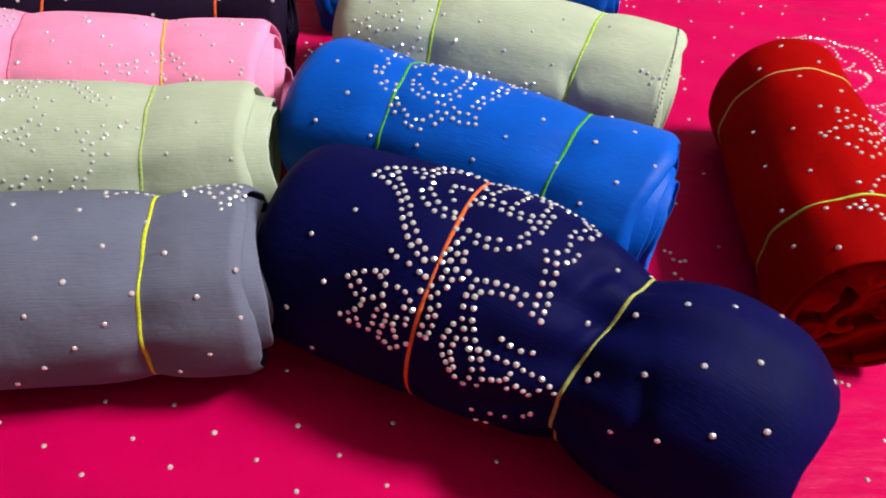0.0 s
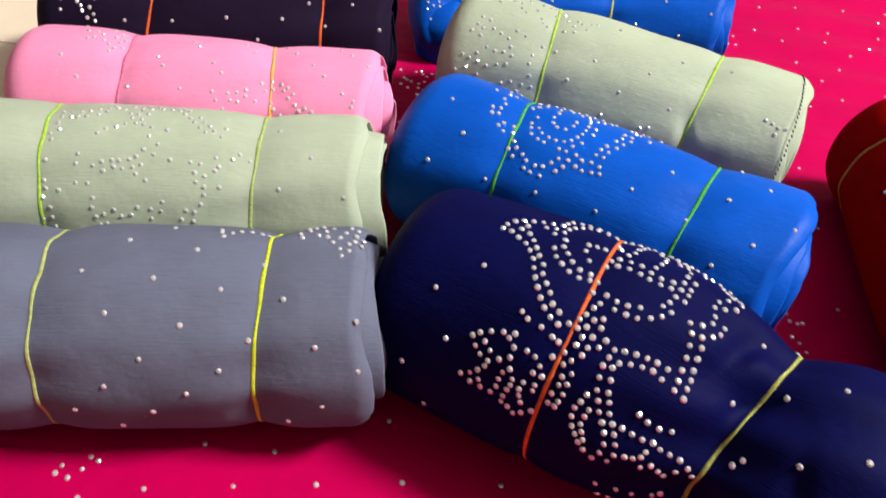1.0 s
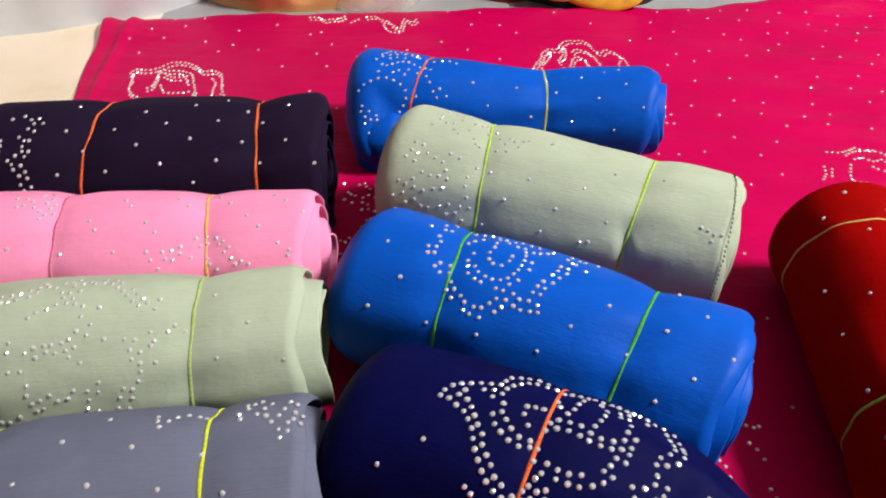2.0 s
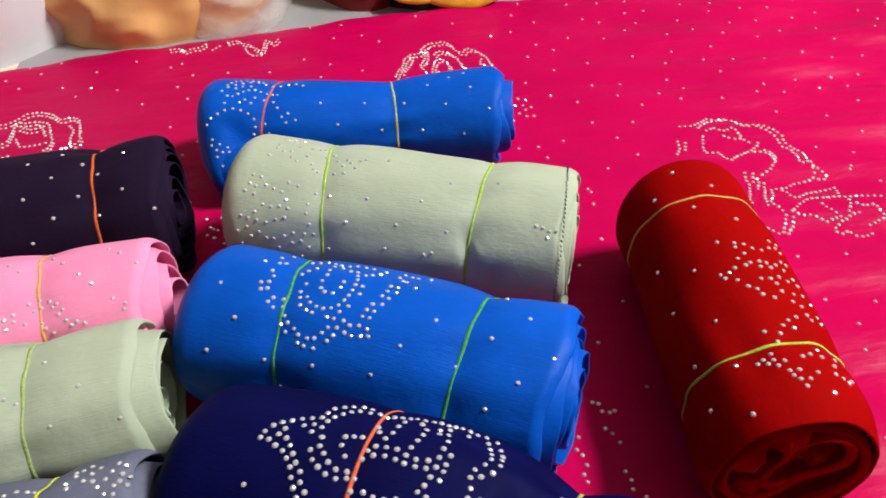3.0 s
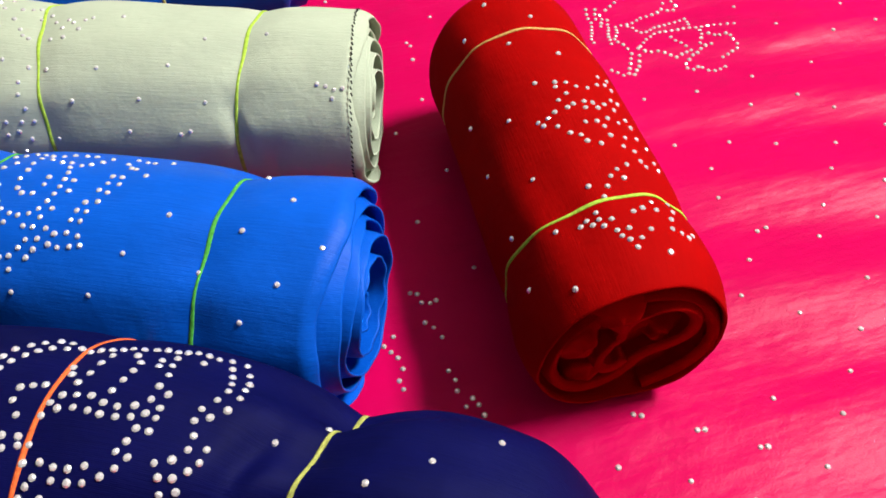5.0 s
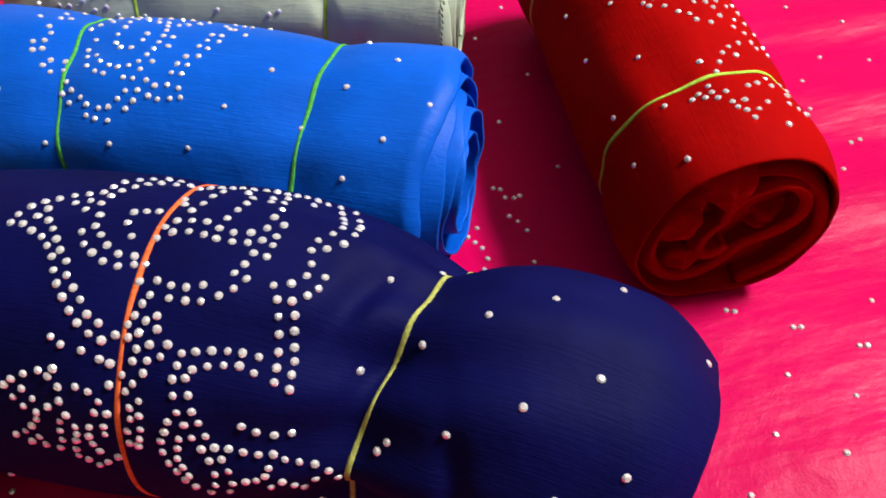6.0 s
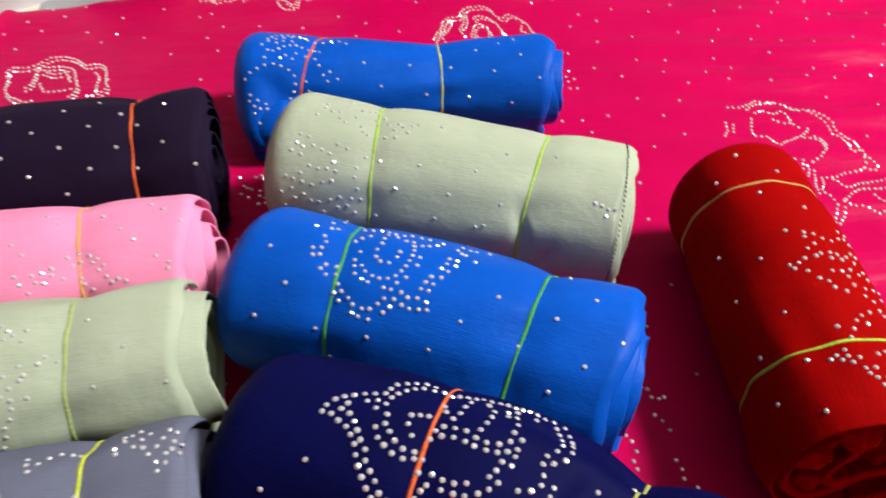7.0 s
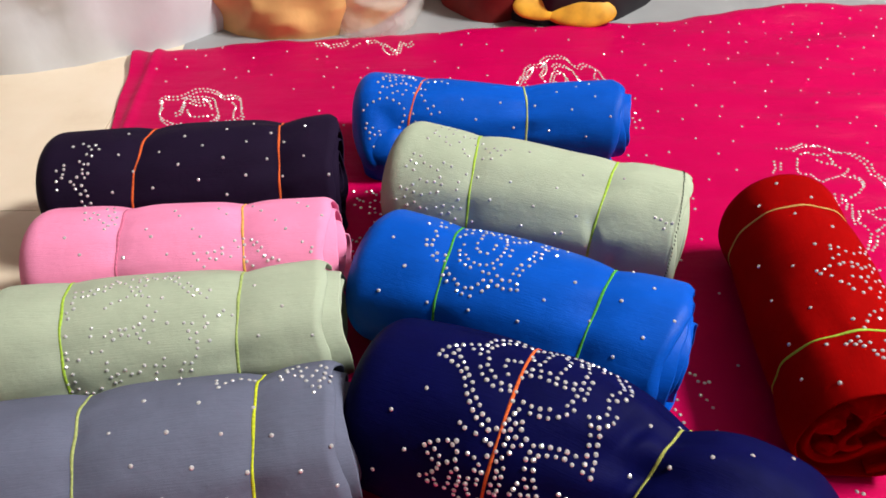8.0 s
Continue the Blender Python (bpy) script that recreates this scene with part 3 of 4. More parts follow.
single("sage_right", SMALL, (47, -9), (49, -20), (57, -18), (63, -22), (64, -9), (59, -2), (53, -1), (47, -4), (43, 5), (73, 0), (75, -9), (81, -10), (85, -12), (88, -3), (79, 8), (66, 7), (61, 4), (82, 13), (86, 15))
single("sage_right", SMALL, (94, -6), (99, 1), (105, 7), (107, 0), (111, 3), (116, 9), (118, 1), (122, -1), (100, 16), (100, 35), (108, 15), (36, 25), (35, 32), (32, 38), (40, 34), (40, 40), (43, 26), (48, 32))
single("sage_right", SMALL, (55, 34), (62, 36), (66, 42), (62, 47), (55, 48), (48, 47), (42, 53), (37, 58), (31, 57), (44, 59), (52, 60), (60, 57), (67, 55), (69, 48), (84, 50), (84, 43), (89, 34), (66, 28), (74, 30))
single("sage_right", SMALL, (46, 68), (52, 72), (58, 72), (67, 69), (39, 72), (31, 79), (28, 69), (36, 65), (74, 66), (83, 66), (62, 79), (73, 74), (80, 72), (86, 77), (80, 85), (72, 86), (87, 58), (90, 66))
single("sage_right", SMALL, (156, 51), (148, 70), (102, 77), (179, 71), (185, 69), (193, 13), (140, -3), (173, 31), (131, 34), (116, 53), (195, 52), (229, 7), (262, 40), (267, 41), (272, 43), (277, 42), (271, 48))
row("back_blue", SMALL, 16, (19, 53), (23, 46), (31, 40), (39, 35), (48, 35), (56, 39), (62, 44), (65, 52), (63, 64), (58, 75), (50, 79), (41, 78), (32, 74), (24, 69))
row("back_blue", SMALL, 7, (23, 75), (30, 80), (40, 81), (49, 83), (56, 82))
row("back_blue", SMALL, 12, (32, 9), (39, 0), (47, -4), (55, -10), (64, -12), (73, -8), (82, -4), (91, -4), (100, -7), (109, -2))
row("back_blue", SMALL, 9, (36, -2), (43, -13), (51, -16), (60, -16), (68, -14), (74, -10))
row("back_blue", SMALL, 9, (43, 17), (50, 11), (57, 6), (64, 5), (71, 8), (79, 11), (85, 14))
single("back_blue", SMALL, (55, 22), (64, 18), (50, 26), (82, 26), (86, 34), (90, 45), (96, 41), (94, 52), (103, 49), (74, 53), (77, 64), (83, 71), (41, 87), (38, 92), (49, 90), (33, 90))
single("back_blue", SMALL, (28, 84), (61, 27), (73, 22), (38, 16), (36, 27), (45, 4), (59, -1), (51, 0), (127, 28), (169, 28), (143, 55), (185, 64), (197, 8), (207, 30), (230, 8), (247, 38), (224, 67), (264, 74), (271, 20), (288, 48), (251, -2), (265, -8))

# ---- cloth under the rolls ----
def cloth_height(x, y):
    """The cloth lies flat, with low ripples that grow towards its open side."""
    open_side = 1 / (1 + np.exp(-(x - 0.36) * 14))
    z = 0.0006 * np.sin(17 * x + 9 * y + 1) * np.sin(11 * y - 5 * x)
    z = z + open_side * 0.0036 * np.sin(46 * y - 9 * x + 1.5 * np.sin(6 * x)) * (0.5 + 0.5 * np.sin(7 * x + 4 * y))
    z = z + open_side * 0.0034 * np.sin(83 * y + 14 * x + 2 * np.sin(9 * y))
    near = 1 / (1 + np.exp((y - 0.22) * 30))
    z = z + near * 0.0022 * np.sin(30 * x + 34 * y + 2 * np.sin(8 * x)) * np.sin(9 * y + 3)
    for at, tall, wide in ((-0.408, 0.005, 0.006), (-0.44, 0.004, 0.010)):
        z = z + tall * np.exp(-(((x - at - 0.02 * np.sin(5 * y)) / wide) ** 2)) / (1 + np.exp(-(y - 0.72) * 30))
    z = z + 0.0052 * open_side + 0.0016 * near
    far = 1.01 + 0.125 * (x + 0.3)
    z = z + 0.006 * np.exp(-(((y - far + 0.035) / 0.03) ** 2)) * (0.5 + 0.5 * np.sin(13 * x + 1))
    return z


def cloth_sheet():
    u = np.linspace(0, 1, 300)
    v = np.linspace(0, 1, 330)
    U, V = np.meshgrid(u, v, indexing="ij")
    guess = -0.85 + 1.83 * V**0.8
    left = np.interp(guess, [-0.85, 0.1, 0.3, 0.45, 0.6, 0.72, 0.78, 0.9, 1.0], [-0.50, -0.46, -0.405, -0.377, -0.390, -0.424, -0.441, -0.453, -0.467]) + 0.0015 * np.sin(60 * V)
    X = left + (1.75 - left) * U**1.35
    top = np.interp(X, [-0.5, -0.459, -0.273, 0.035, 0.341, 0.654, 2.0], [0.960, 0.981, 1.017, 1.041, 1.067, 1.105, 1.21]) + 0.003 * np.sin(37 * X) + 0.002 * np.sin(91 * X)
    Y = -0.85 + (top + 0.85) * V**0.8
    Z = cloth_height(X, Y)
    edge = np.clip((V - 0.99) / 0.01, 0, 1) ** 2 * 0.006
    return np.stack([X, Y, Z - edge * 0.5], -1)


cloth = thing("spread_cloth", (0.3, 0.3, 0.0), "bright magenta cloth sprinkled with crystals, spread on the floor", "cloth")
sheet = grid_mesh("sheet", cloth_sheet() - np.array((0.3, 0.3, 0.0)))
thicken(part("sheet", sheet, CLOTH, cloth), 0.0012)

MOTIF_CRYSTALS, LOOSE_CRYSTALS = [], []


def strand(*points, twin=False):
    """A row of crystals on the cloth through points given in millimetres."""
    for p, q in spread(points, 5.4):
        MOTIF_CRYSTALS.append(((p + dice.uniform(-0.5, 0.5)) / 1000, (q + dice.uniform(-0.5, 0.5)) / 1000))
    if twin:
        strand(*[(p + 2.5, q - 7.5) for p, q in points])


def dots(*points):
    for p, q in points:
        LOOSE_CRYSTALS.append((p / 1000, q / 1000))


strand((366, 718), (377, 718), (390, 723), (401, 731), (410, 724), (422, 723), (430, 713), (433, 705), (443, 706), (452, 701), (458, 693), (463, 684), (463, 674), (466, 665), (469, 658), (471, 652))
strand((384, 713), (393, 720), (405, 724), (418, 727), (426, 716), (430, 708), (440, 707), (446, 701), (453, 691), (457, 681), (457, 669), (462, 662), (462, 649), (459, 638))
strand((459, 638), (463, 633), (469, 636), (470, 626), (475, 621), (477, 614), (471, 610), (464, 614), (453, 610), (441, 609), (431, 605), (422, 605))
strand((470, 651), (468, 636), (468, 626), (466, 615))
strand((383, 698), (380, 687), (378, 674), (384, 672), (391, 669), (391, 659), (395, 653), (402, 657), (410, 661), (420, 666), (431, 673), (436, 679))
strand((390, 706), (401, 708), (407, 702), (418, 705), (421, 698), (423, 688), (427, 682))
strand((405, 695), (413, 689), (422, 688), (428, 680))
strand((426, 665), (434, 663), (438, 656), (437, 647), (434, 638), (425, 630), (417, 626))
strand((438, 666), (441, 658), (438, 644), (431, 634))
strand((401, 631), (399, 622), (399, 614), (395, 603), (390, 593), (388, 585))
strand((408, 629), (405, 619), (413, 623), (405, 608))
strand((414, 615), (410, 603), (404, 591), (401, 579))
strand((417, 604), (413, 594), (406, 582), (410, 575), (412, 564))
strand((422, 605), (428, 600), (430, 591), (433, 586), (440, 589), (447, 592), (460, 594), (472, 596), (478, 597), (476, 587))
strand((422, 569), (431, 576), (439, 580), (448, 582), (459, 581), (469, 581), (479, 578), (491, 578), (501, 576), (509, 573))
strand((420, 567), (426, 562), (436, 559), (442, 553), (447, 550), (455, 553), (461, 548), (470, 554), (478, 555))
strand((451, 572), (453, 565), (458, 558), (459, 550), (450, 542), (450, 534), (459, 536), (462, 530), (468, 527), (478, 529))
strand((479, 578), (476, 568), (470, 558))
strand((482, 567), (487, 561), (496, 562), (497, 554), (498, 546), (488, 542), (481, 540))
strand((412, 564), (407, 553), (399, 543), (394, 547), (390, 552))
strand((418, 565), (415, 554), (405, 542))
strand((356, 695), (354, 685), (348, 676))
strand((362, 692), (359, 682))
strand((74, 884), (79, 897), (85, 907), (89, 923), (98, 932), (108, 933), (114, 946), (122, 955), (131, 955), (140, 956), (149, 947), (153, 933), (161, 926), (167, 933), (176, 929), (183, 919), (188, 909), (190, 896), (192, 882), (190, 865), twin=True)
strand((85, 885), (82, 894), (92, 915), (96, 925), twin=True)
strand((111, 935), (116, 943), (114, 921), (107, 905), (109, 894), twin=True)
strand((119, 887), (123, 905), (129, 915), (136, 911), (140, 902), (140, 888), (135, 880), (126, 885), twin=True)
strand((126, 927), (132, 934), (141, 930), (147, 923), (152, 913), (155, 899), (157, 885), (161, 875), twin=True)
strand((182, 905), (179, 894), (185, 888), (187, 876), (182, 871))
strand((-396, 854), (-392, 863), (-379, 862), (-368, 866), (-362, 872), (-354, 880), (-342, 881), (-332, 877), (-322, 870), (-313, 860), (-304, 863), (-295, 859), (-288, 846), (-285, 826), (-282, 814), (-291, 803), (-300, 801), twin=True)
strand((-391, 848), (-389, 830), (-387, 818), (-379, 807), (-370, 801), (-362, 796), (-355, 798), twin=True)
strand((-363, 853), (-363, 841), (-363, 829), (-368, 823), twin=True)
strand((-368, 866), (-354, 861), (-343, 862), (-332, 858), (-324, 852), (-319, 836), (-313, 819), (-314, 807), (-319, 801), twin=True)
strand((-357, 853), (-344, 846), (-333, 848), (-326, 839), twin=True)
strand((-354, 829), (-347, 814), (-337, 813), (-328, 814), (-320, 816))
strand((-300, 845), (-293, 835), (-294, 823), (-292, 809))
strand((-315, 827), (-310, 815), (-311, 804))
strand((-207, 1004), (-196, 1004), (-188, 997), (-179, 1001), (-170, 1002), (-163, 1009), twin=True)
strand((-134, 1007), (-123, 1009), (-115, 1000), (-106, 995), (-98, 984), (-88, 978), (-85, 999), (-74, 992), (-69, 999), twin=True)
strand((-152, 992), (-144, 1001))
strand((-110, 985), (-102, 969), (-90, 967))
dots((-130, 655), (-122, 639), (-118, 637), (-115, 654), (-110, 656), (-108, 651), (-104, 648), (-110, 634), (-110, 627), (-105, 638), (-99, 635), (-99, 653), (-125, 642), (-127, 631), (-120, 626), (-110, 616), (-105, 624), (-104, 617), (-98, 614), (-96, 640))
dots((-131, 602), (-130, 596), (-104, 601), (-100, 603), (-108, 591), (-130, 579), (-126, 572), (-121, 570), (-118, 576), (-110, 579), (-124, 555), (-119, 554), (-122, 547), (-112, 551), (-113, 544), (-123, 534), (-121, 529), (-123, 518), (-115, 526))
dots((180, 390), (184, 388), (185, 381), (190, 379), (194, 380), (183, 366), (187, 361), (190, 353), (187, 330), (189, 323), (188, 316), (195, 309), (197, 304), (198, 297), (190, 305), (158, 352), (161, 347), (162, 339), (155, 357), (158, 332), (159, 326), (162, 362))
dots((-273, 205), (-265, 203), (-271, 210), (-259, 209), (-255, 192), (-252, 188), (-248, 186), (-255, 185), (-243, 177), (-257, 217), (-252, 215), (-221, 201), (-194, 184), (-173, 209), (-147, 192), (-99, 199), (-51, 203), (-22, 185), (-73, 180), (-155, 234), (-127, 216), (-78, 222), (-168, 169))
dots((200, 808), (208, 809), (216, 805), (202, 796), (211, 794), (219, 789), (196, 782), (204, 780), (211, 773), (195, 767), (219, 772), (212, 785))
dots((245, 631), (216, 694), (239, 719), (190, 715), (398, 460), (438, 504), (546, 514), (413, 371), (449, 355), (374, 326), (402, 305), (356, 259), (408, 262), (431, 285), (409, 428), (401, 403), (394, 350), (487, 402), (468, 439), (508, 426))
dots((539, 559), (506, 622), (516, 382), (466, 377), (495, 358), (386, 239), (306, 254), (361, 215), (333, 235), (256, 247), (277, 273), (350, 308), (249, 546), (233, 486), (242, 612), (205, 541), (200, 445), (243, 636), (489, 509))
dots((265, 986), (329, 981), (203, 959), (230, 965), (348, 969), (340, 920), (305, 867), (363, 874), (418, 910), (454, 917), (450, 816), (262, 860), (246, 808), (278, 747), (321, 739), (211, 714), (271, 663), (545, 673), (526, 710), (490, 661), (521, 644), (503, 618), (526, 600))
dots((509, 831), (527, 888), (563, 842), (610, 858), (671, 875), (39, 988), (54, 1044), (113, 1024), (159, 1002), (-36, 946), (35, 905), (60, 972), (-246, 979), (-201, 957), (-188, 964), (-291, 960), (-224, 876), (-259, 914), (-185, 822), (-172, 879), (202, 671))
dots((281, 271), (316, 210), (294, 184), (289, 229), (310, 253), (420, 372), (251, 329), (267, 201), (242, 177), (337, 234), (286, 282))


def under_roll(x, y):
    for roll in ROLLS.values():
        s = np.linspace(0, roll.length, 30)
        middle, tangent, r = roll.axis(s)
        away = np.array((x, y)) - middle[:, :2]
        k = int(np.hypot(away[:, 0], away[:, 1]).argmin())
        if np.hypot(*away[k]) < r[k] * 0.7 and abs(float(away[k] @ tangent[k])) < 0.008:
            return True
    return False


def cloth_crystals():
    """Rows of loose crystals and the flowers: near ones singly, the far rest as one part."""
    spots = []
    for p in MOTIF_CRYSTALS:
        if not under_roll(*p) and not any(abs(p[0] - q[0]) + abs(p[1] - q[1]) < 0.0036 for q in spots[-160:]):
            spots.append(p)
    spots += [p for p in LOOSE_CRYSTALS if not under_roll(*p)]
    flowers = len(spots)
    y, row = -0.05, 0
    while y < 1.2:
        x = -0.44 + (0.021 if row % 2 else 0)
        while x < 1.1:
            p = (x + dice.uniform(-0.009, 0.009), y + dice.uniform(-0.007, 0.007))
            top = np.interp(p[0], [-0.459, -0.273, 0.035, 0.341, 0.654, 2.0], [0.981, 1.017, 1.041, 1.067, 1.105, 1.21]) - 0.012
            if p[1] < top and p[0] > (-0.43 if p[1] > 0.78 else -0.37) and not under_roll(*p) and not any(math.hypot(p[0] - q[0], p[1] - q[1]) < 0.033 for q in spots[:flowers]):
                spots.append(p)
            x += 0.042
        y += 0.028
        row += 1
    near = [p for p in spots if p[1] < 0.62 and -0.42 < p[0] < 0.62][:300]
    chosen = set(near)
    verts, faces = [], []
    plan = SEED
    for x, y in spots:
        e = 0.002
        z = float(cloth_height(np.array(x), np.array(y)))
        n = Vector((-(float(cloth_height(np.array(x + e), np.array(y))) - z) / e, -(float(cloth_height(np.array(x), np.array(y + e))) - z) / e, 1)).normalized()
        if (x, y) in chosen:
            set_stone(SEED, cloth, (x, y, z + 0.0006), n)
            continue
        tilt = Vector([c + dice.uniform(-0.2, 0.2) for c in n]).to_track_quat("Z", "Y").to_matrix().to_4x4()
        m = Matrix.Translation((x - 0.3, y - 0.3, z + 0.0006)) @ tilt @ Matrix.Rotation(dice.uniform(0, 6.28), 4, "Z")
        start = len(verts)
        verts += [tuple(m @ v.co) for v in plan.vertices]
        faces += [tuple(start + k for k in f.vertices) for f in plan.polygons]
    mesh = bpy.data.meshes.new("crystal_sprinkle")
    mesh.from_pydata(verts, [], faces)
    tagged(part("crystal_sprinkle", mesh, STONE, cloth, "small clear crystals"), kind="stuff")


cloth_crystals()


# ---- room ----
def box_mesh(name, lo, hi, bevel=0.0):
    bm = bmesh.new()
    bmesh.ops.create_cube(bm, size=1)
    for v in bm.verts:
        v.co = [lo[i] + (v.co[i] + 0.5) * (hi[i] - lo[i]) for i in range(3)]
    if bevel:
        bmesh.ops.bevel(bm, geom=bm.edges[:], offset=bevel, segments=2, affect="EDGES", profile=0.6)
    return bm


def tile_material():
    n = Nodes("beige_floor_tile", (0.80, 0.68, 0.52), 0.35, **{"Specular IOR Level": 0.4})
    obj = n.coords()
    n.link(n.ramp(n.noise(obj, 7, 6, 0.6), (0.30, (0.70, 0.57, 0.42)), (0.45, (0.80, 0.68, 0.52)), (0.75, (0.86, 0.75, 0.60))), n.bsdf.inputs["Base Color"])
    n.bump(n.noise(obj, 120, 3), 0.2, 0.0006)
    return n.mat


TILE = tile_material()
GROUT = plain("grout", (0.55, 0.46, 0.36), 0.9)
# dark grey, so that the unseen walls bounce little fill light
WALLPAINT = plain("low_bounce_wall_paint", (0.14, 0.137, 0.134), 0.8, 0.04, 3)

floor = new("floor", None)
tagged(floor, "beige stone floor tiles with thin joints", "floor", kind="structure")
part("bedding", box_mesh("bedding", (-2.4, -2.4, -0.05), (3.8, 2.8, -0.012)), GROUT, floor)
tile = bpy.data.meshes.new("tile")
bm = box_mesh("tile", (0.0006, 0.0006, -0.012), (0.5994, 0.5994, -0.0035), 0.0006)
bm.to_mesh(tile)
bm.free()
tile.materials.append(TILE)
for i in range(-4, 6):
    for j in range(-5, 4):
        ob = new("tile", tile)
        ob.parent = floor
        ob.matrix_basis = pose(0.15 + 0.6 * i, 0.635 + 0.6 * j, 0)

# walls added out of view to close the room; their dark colour deepens the shade
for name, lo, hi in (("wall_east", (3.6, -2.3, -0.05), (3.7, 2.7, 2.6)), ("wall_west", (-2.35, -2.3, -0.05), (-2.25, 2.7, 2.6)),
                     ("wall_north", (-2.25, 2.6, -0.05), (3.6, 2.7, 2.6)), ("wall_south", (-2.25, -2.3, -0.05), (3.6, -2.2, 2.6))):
    tagged(part(name, box_mesh(name, lo, hi), WALLPAINT, None, "plain dark grey wall, unseen, kept dark to limit bounced light"), category="wall", kind="structure")
CEILPAINT = plain("white_ceiling_paint", (0.78, 0.78, 0.78), 0.8, 0.03, 3)
tagged(part("ceiling", box_mesh("ceiling", (-2.4, -2.4, 2.6), (3.8, 2.8, 2.7)), CEILPAINT, None, "plain pale painted ceiling"), category="ceiling", kind="structure")


# ---- stitched hem of the sage scarf ----
def stitches(key, back, count, a0, a1, size):
    """A line of short dark stitches round a roll near its end."""
    roll = ROLLS[key]
    bm = bmesh.new()
    for i in range(count):
        a = a0 + (a1 - a0) * i / (count - 1)
        s = roll.length - back + roll.ragged * 0.4 * math.sin(math.radians(2 * a)) + dice.uniform(-0.0004, 0.0004)
        p, q = roll.point(np.array(s), np.array(a), 0.0003), roll.point(np.array(s + size * 0.4), np.array(a + 1.9), 0.0003)
        n = Vector(roll.normal(np.array(s), np.array(a)))
        p, q = Vector(p), Vector(q)
        w = (q - p).cross(n).normalized() * 0.0004
        up = n * 0.0005
        low = [bm.verts.new(c) for c in (p - w, q - w, q + w, p + w)]
        high = [bm.verts.new(c + up) for c in (p - w, q - w, q + w, p + w)]
        bm.faces.new(high)
        for k in range(4):
            bm.faces.new((low[k], low[(k + 1) % 4], high[(k + 1) % 4], high[k]))
    bm.transform(Matrix.Translation(-TOP[key].location))
    return bm


part("hem_stitching", stitches("sage_right", 0.006, 60, -80, 130, 0.002), DARK_T, TOP["sage_right"], "dark hem stitching")


# ---- slack fold of the back blue scarf ----
fold_at = Vector((-0.089, 0.697, 0.002))


# ---- things beyond the cloth ----
def heap(name, rx, ry, h, seed, crumple, power=0.6, n=70, m=120):
    """A soft heap with creases: a dome whose skin is pushed about by ridged noise."""
    pts = np.zeros((n, m, 3))
    for i in range(n):
        f = i / (n - 1) * math.pi / 2
        r, z = math.cos(f) ** 0.7, math.sin(f) ** power
        for j in range(m):
            t = math.tau * j / m
            v = Vector((rx * r * math.cos(t), ry * r * math.sin(t), h * z))
            q = v * 9 + Vector((seed * 7.1, seed * 3.3, 0))
            ridge = (0.5 - abs(noise.noise(q))) + 0.5 * (0.4 - abs(noise.noise(q * 2.3)))
            out = Vector((v.x / rx, v.y / ry, z)).normalized()
            v = v + out * crumple * ridge * min(1.0, 4 * i / n + 0.3)
            pts[i, j] = (v.x, v.y, max(v.z, 0.0))
    return grid_mesh(name, pts, wrap=True)


def film_material(name):
    """Thin clear film: mostly seen through, with crinkled gloss."""
    n = Nodes(name, (0.95, 0.93, 0.9), 0.1)
    n.bump(n.noise(n.coords(), 40, 4), 0.7, 0.006)
    clear = n.add("ShaderNodeBsdfTransparent")
    mix = n.add("ShaderNodeMixShader", Fac=0.28)
    n.link(clear.outputs[0], mix.inputs[1])
    n.link(n.bsdf.outputs[0], mix.inputs[2])
    n.link(mix.outputs[0], n.tree.nodes["Material Output"].inputs["Surface"])
    return n.mat


fold = heap("loose_fold", 0.030, 0.026, 0.046, 12, 0.016, 0.6, 40, 60)
fold.transform(Matrix.Translation(fold_at - TOP["back_blue"].location))
part("loose_fold", fold, BLUE, TOP["back_blue"])
WHITE_FILM = plain("white_plastic", (0.72, 0.74, 0.78), 0.35, 0.06, 12, 0.003)
GREY_FILM = plain("grey_plastic", (0.30, 0.31, 0.32), 0.45, 0.1, 8, 0.002)
TAN = plain("tan_cloth", (0.78, 0.46, 0.17), 0.55, 0.15, 14, 0.004)
CLEAR = film_material("clear_wrap")
INK = plain("dark_strap", (0.012, 0.010, 0.02), 0.5)
PRINT_RED = plain("dark_red_print", (0.22, 0.006, 0.004), 0.7, 0.4, 20)
PRINT_BLACK = plain("black_print", (0.010, 0.008, 0.012), 0.7)
PRINT_GOLD = plain("golden_print", (0.85, 0.42, 0.03), 0.6, 0.35, 30)

sheet_grey = thing("plastic_sheet", (0.55, 1.5, 0.0), "grey plastic sheet lying on the floor behind the cloth", "sheet")
gx, gy = np.meshgrid(np.linspace(-0.95, 1.2, 70), np.linspace(-0.58, 0.8, 60), indexing="ij")
gz = -0.0028 + 0.0006 * np.sin(9 * gx + 3 * gy) * np.sin(7 * gy)
part("film", grid_mesh("film", np.stack([gx, gy, gz], -1)), GREY_FILM, sheet_grey)

bag = thing("plastic_bag", (-0.765, 1.237, -0.0035), "large white plastic bag, crumpled, standing behind the cloth", "bag")
side = heap("side_fold", 0.16, 0.12, 0.24, 9, 0.03, 0.45, 50, 90)
side.transform(Matrix.Translation((0.26, -0.12, 0)))
part("side_fold", side, WHITE_FILM, bag)
part("bag_body", heap("bag_body", 0.50, 0.31, 0.32, 1, 0.05, 0.45), WHITE_FILM, bag)
pack = thing("plastic_pack", (-0.405, 1.049, 0.0), "flat white packet leaning on the plastic bag", "packet")
bm = box_mesh("packet_body", (-0.05, -0.012, 0), (0.05, 0.012, 0.11), 0.006)
bm.transform(pose(0, 0, 0, -28, 0, 22))
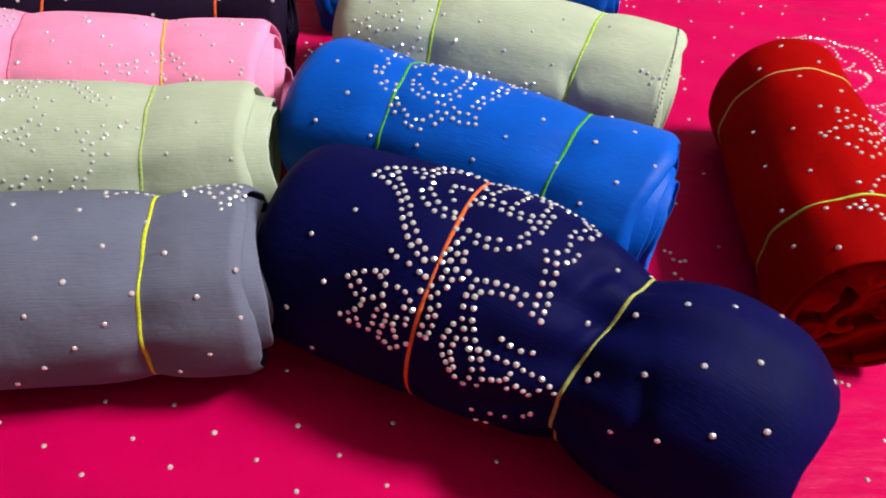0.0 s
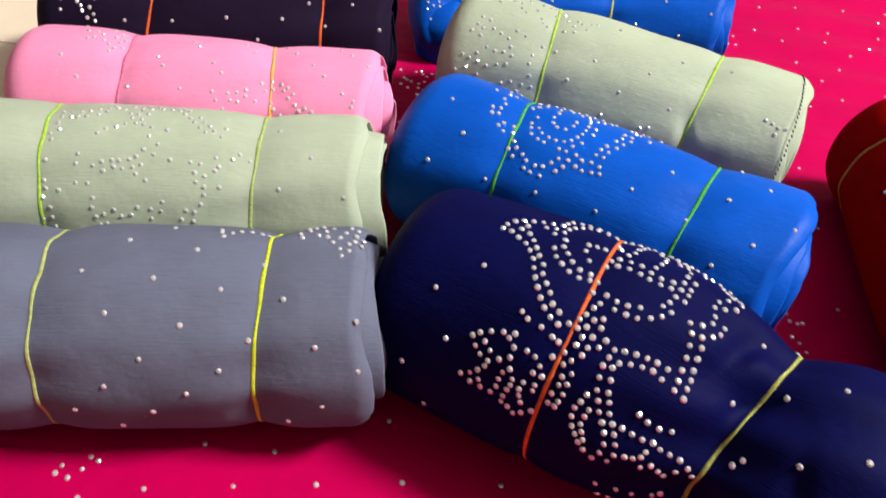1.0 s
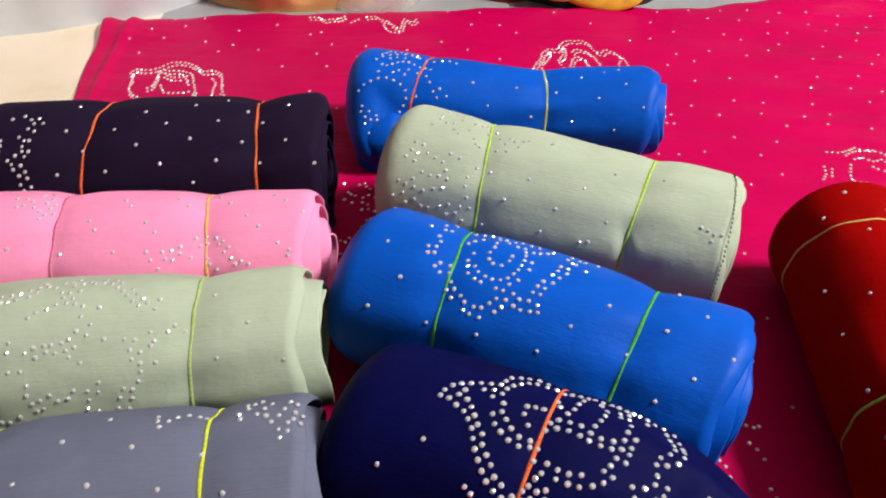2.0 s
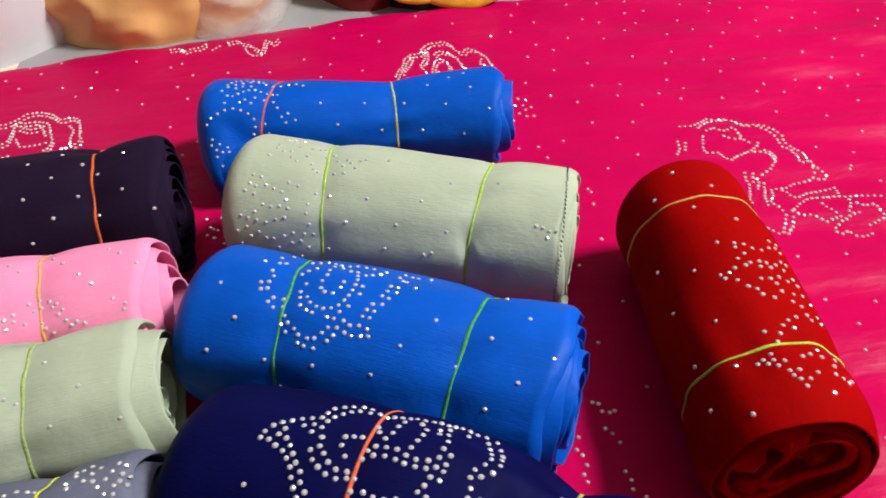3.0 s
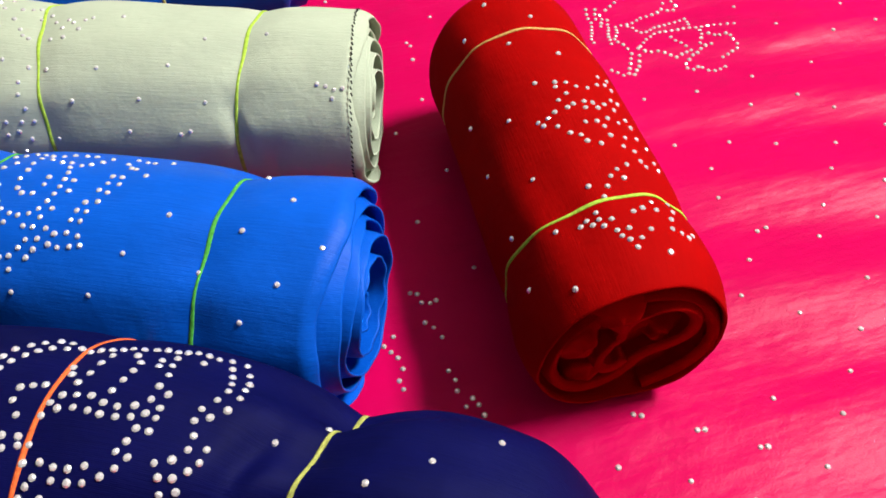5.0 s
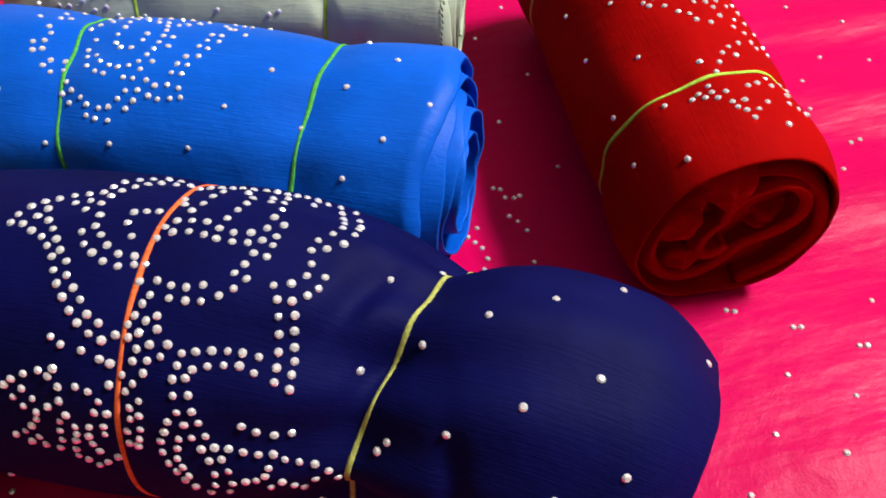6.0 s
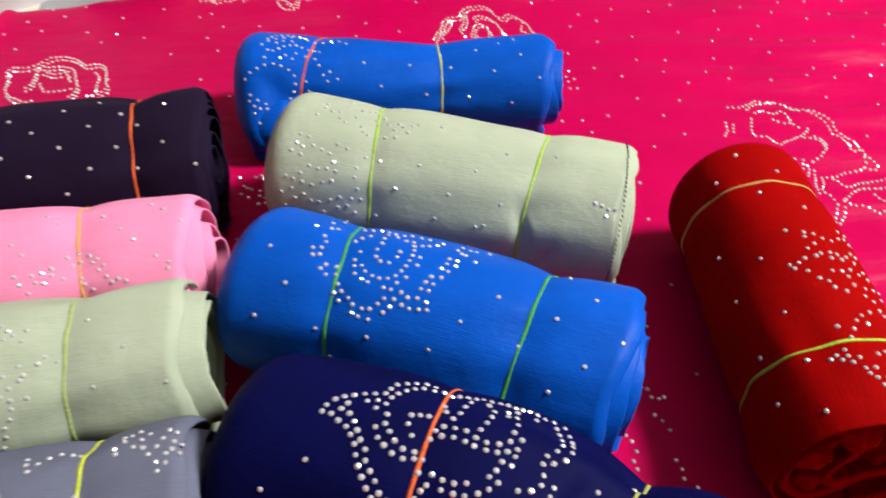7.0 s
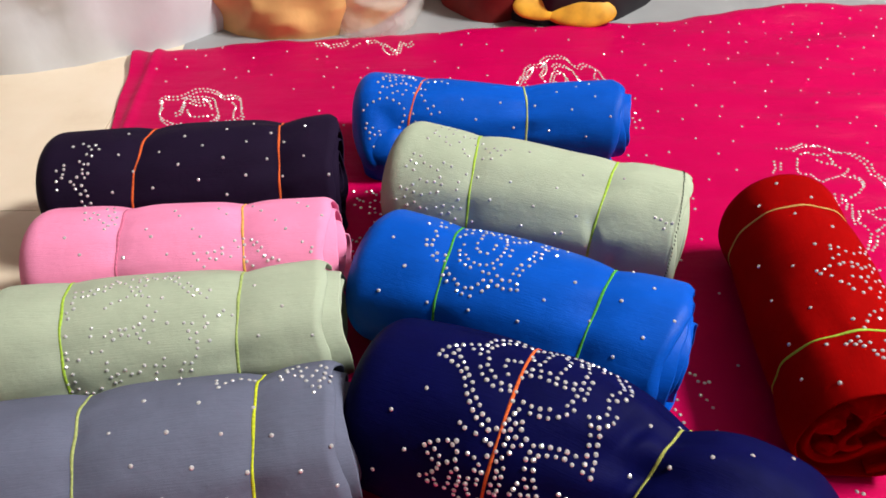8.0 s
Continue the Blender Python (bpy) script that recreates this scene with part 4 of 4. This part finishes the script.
part("packet_body", bm, WHITE_FILM, pack)

bundle = thing("wrapped_bundle", (-0.247, 1.162, -0.0035), "tan folded cloth bundle in clear plastic wrap", "bundle")
part("bundle_body", heap("bundle_body", 0.165, 0.135, 0.12, 2, 0.035, 0.85), TAN, bundle)
wrap = heap("wrap", 0.075, 0.10, 0.115, 3, 0.05, 0.5, 50, 80)
wrap.transform(Matrix.Translation((0.115, -0.035, 0)))
thicken(part("wrap", wrap, CLEAR, bundle, "clear crinkled plastic wrap"), 0.0008)
strap = thing("cloth_strap", (-0.435, 1.13, 0.0), "dark cloth strap lying beside the tan bundle", "strap")
rows = []
for i in range(40):
    f = i / 39
    mid = Vector((-0.03 + 0.20 * f, 0.16 - 0.19 * f - 0.03 * math.sin(math.pi * f), 0.012 + 0.10 * (1 - f) ** 2))
    side = Vector((0.024, 0.014, 0.0))
    rows.append([tuple(mid + side * k + Vector((0, 0, 0.008 * (1 - k * k)))) for k in (-1, -0.5, 0, 0.5, 1)])
thicken(part("strap_band", grid_mesh("strap_band", np.array(rows)), INK, strap), 0.004)

scarf = thing("printed_scarf", (0.166, 1.192, -0.0035), "black and red printed scarf with golden petals, heaped", "scarf")
part("black_fold", heap("black_fold", 0.15, 0.135, 0.10, 4, 0.03), PRINT_BLACK, scarf)
red_fold = heap("red_fold", 0.075, 0.12, 0.11, 5, 0.03)
red_fold.transform(Matrix.Translation((-0.115, 0.0, 0)))
part("red_fold", red_fold, PRINT_RED, scarf)
for x, y, turn, long in ((-0.035, -0.135, 25, 0.05), (0.015, -0.145, -10, 0.055), (0.03, -0.115, 60, 0.04), (-0.01, -0.10, 100, 0.05)):
    petal = heap("petal", long, 0.022, 0.010, 6 + x * 30, 0.006, 0.6, 24, 40)
    petal.transform(pose(x, y + 0.01, 0.022 + (y + 0.145) * 0.9, 60, 0, turn * 0.5))
    part("petal", petal, PRINT_GOLD, scarf, "golden printed petal")


# ---- ceiling lamps ----
LAMP_FACE = Nodes("lamp_diffuser", (0.9, 0.9, 0.88), 0.5, **{"Emission Strength": 6.0})
LAMP_FACE.set(LAMP_FACE.bsdf, **{"Emission Color": (1.0, 0.97, 0.93, 1)})
WHITE_METAL = plain("white_metal", (0.8, 0.8, 0.8), 0.4, 0.02)
for (x, y, z), half in ((KEY, 0.33),):
    lamp = thing("ceiling_lamp", (x, y, 2.6), "square white ceiling panel lamp, switched on", "lamp")
    for x0, y0, x1, y1 in ((-half, -half, half, -half + 0.015), (-half, half - 0.015, half, half), (-half, -half + 0.015, -half + 0.015, half - 0.015), (half - 0.015, -half + 0.015, half, half - 0.015)):
        part("frame", box_mesh("frame", (x0, y0, -0.03), (x1, y1, 0)), WHITE_METAL, lamp)
    part("diffuser", box_mesh("diffuser", (-half + 0.016, -half + 0.016, -0.012), (half - 0.016, half - 0.016, -0.004)), LAMP_FACE.mat, lamp)


# ---- soft folds tucked into the red roll's end ----
def tucked_folds():
    roll, root = ROLLS["red"], TOP["red"]
    base = np.array(root.location)
    for angle, level, depth, wide, seed in ((75, 0.56, 0.012, 62, 1), (20, 0.60, 0.010, 50, 2), (140, 0.58, 0.015, 56, 3), (255, 0.50, 0.020, 70, 4), (60, 0.16, 0.024, 120, 5)):
        rng = np.random.RandomState(seed)
        k, p = rng.uniform(2, 5, 4), rng.uniform(0, 6.28, 4)
        u, v = np.linspace(0, math.pi, 26), np.linspace(0, math.tau, 40)
        U, V = np.meshgrid(u, v, indexing="ij")
        crease = 1 + 0.16 * np.sin(k[0] * V + p[0] + 2 * U) + 0.12 * np.sin(k[1] * 2 * U + p[1] + V.clip(0, 3))
        crease = 1 + (crease - 1) * np.sin(U) * np.sin(V / 2) ** 0.5
        a = angle + wide * 0.5 * np.sin(U) * np.cos(V) * crease
        q = np.clip(level + 0.30 * np.sin(U) * np.sin(V) * crease, 0.02, 0.92)
        s = roll.length - depth - 0.004 + 0.016 * np.cos(U) * crease
        pts = roll.point(s.ravel(), a.ravel(), 0.0, q.ravel()).reshape(26, 40, 3) - base
        part("fold", grid_mesh("fold", pts), RED, root)


tucked_folds()
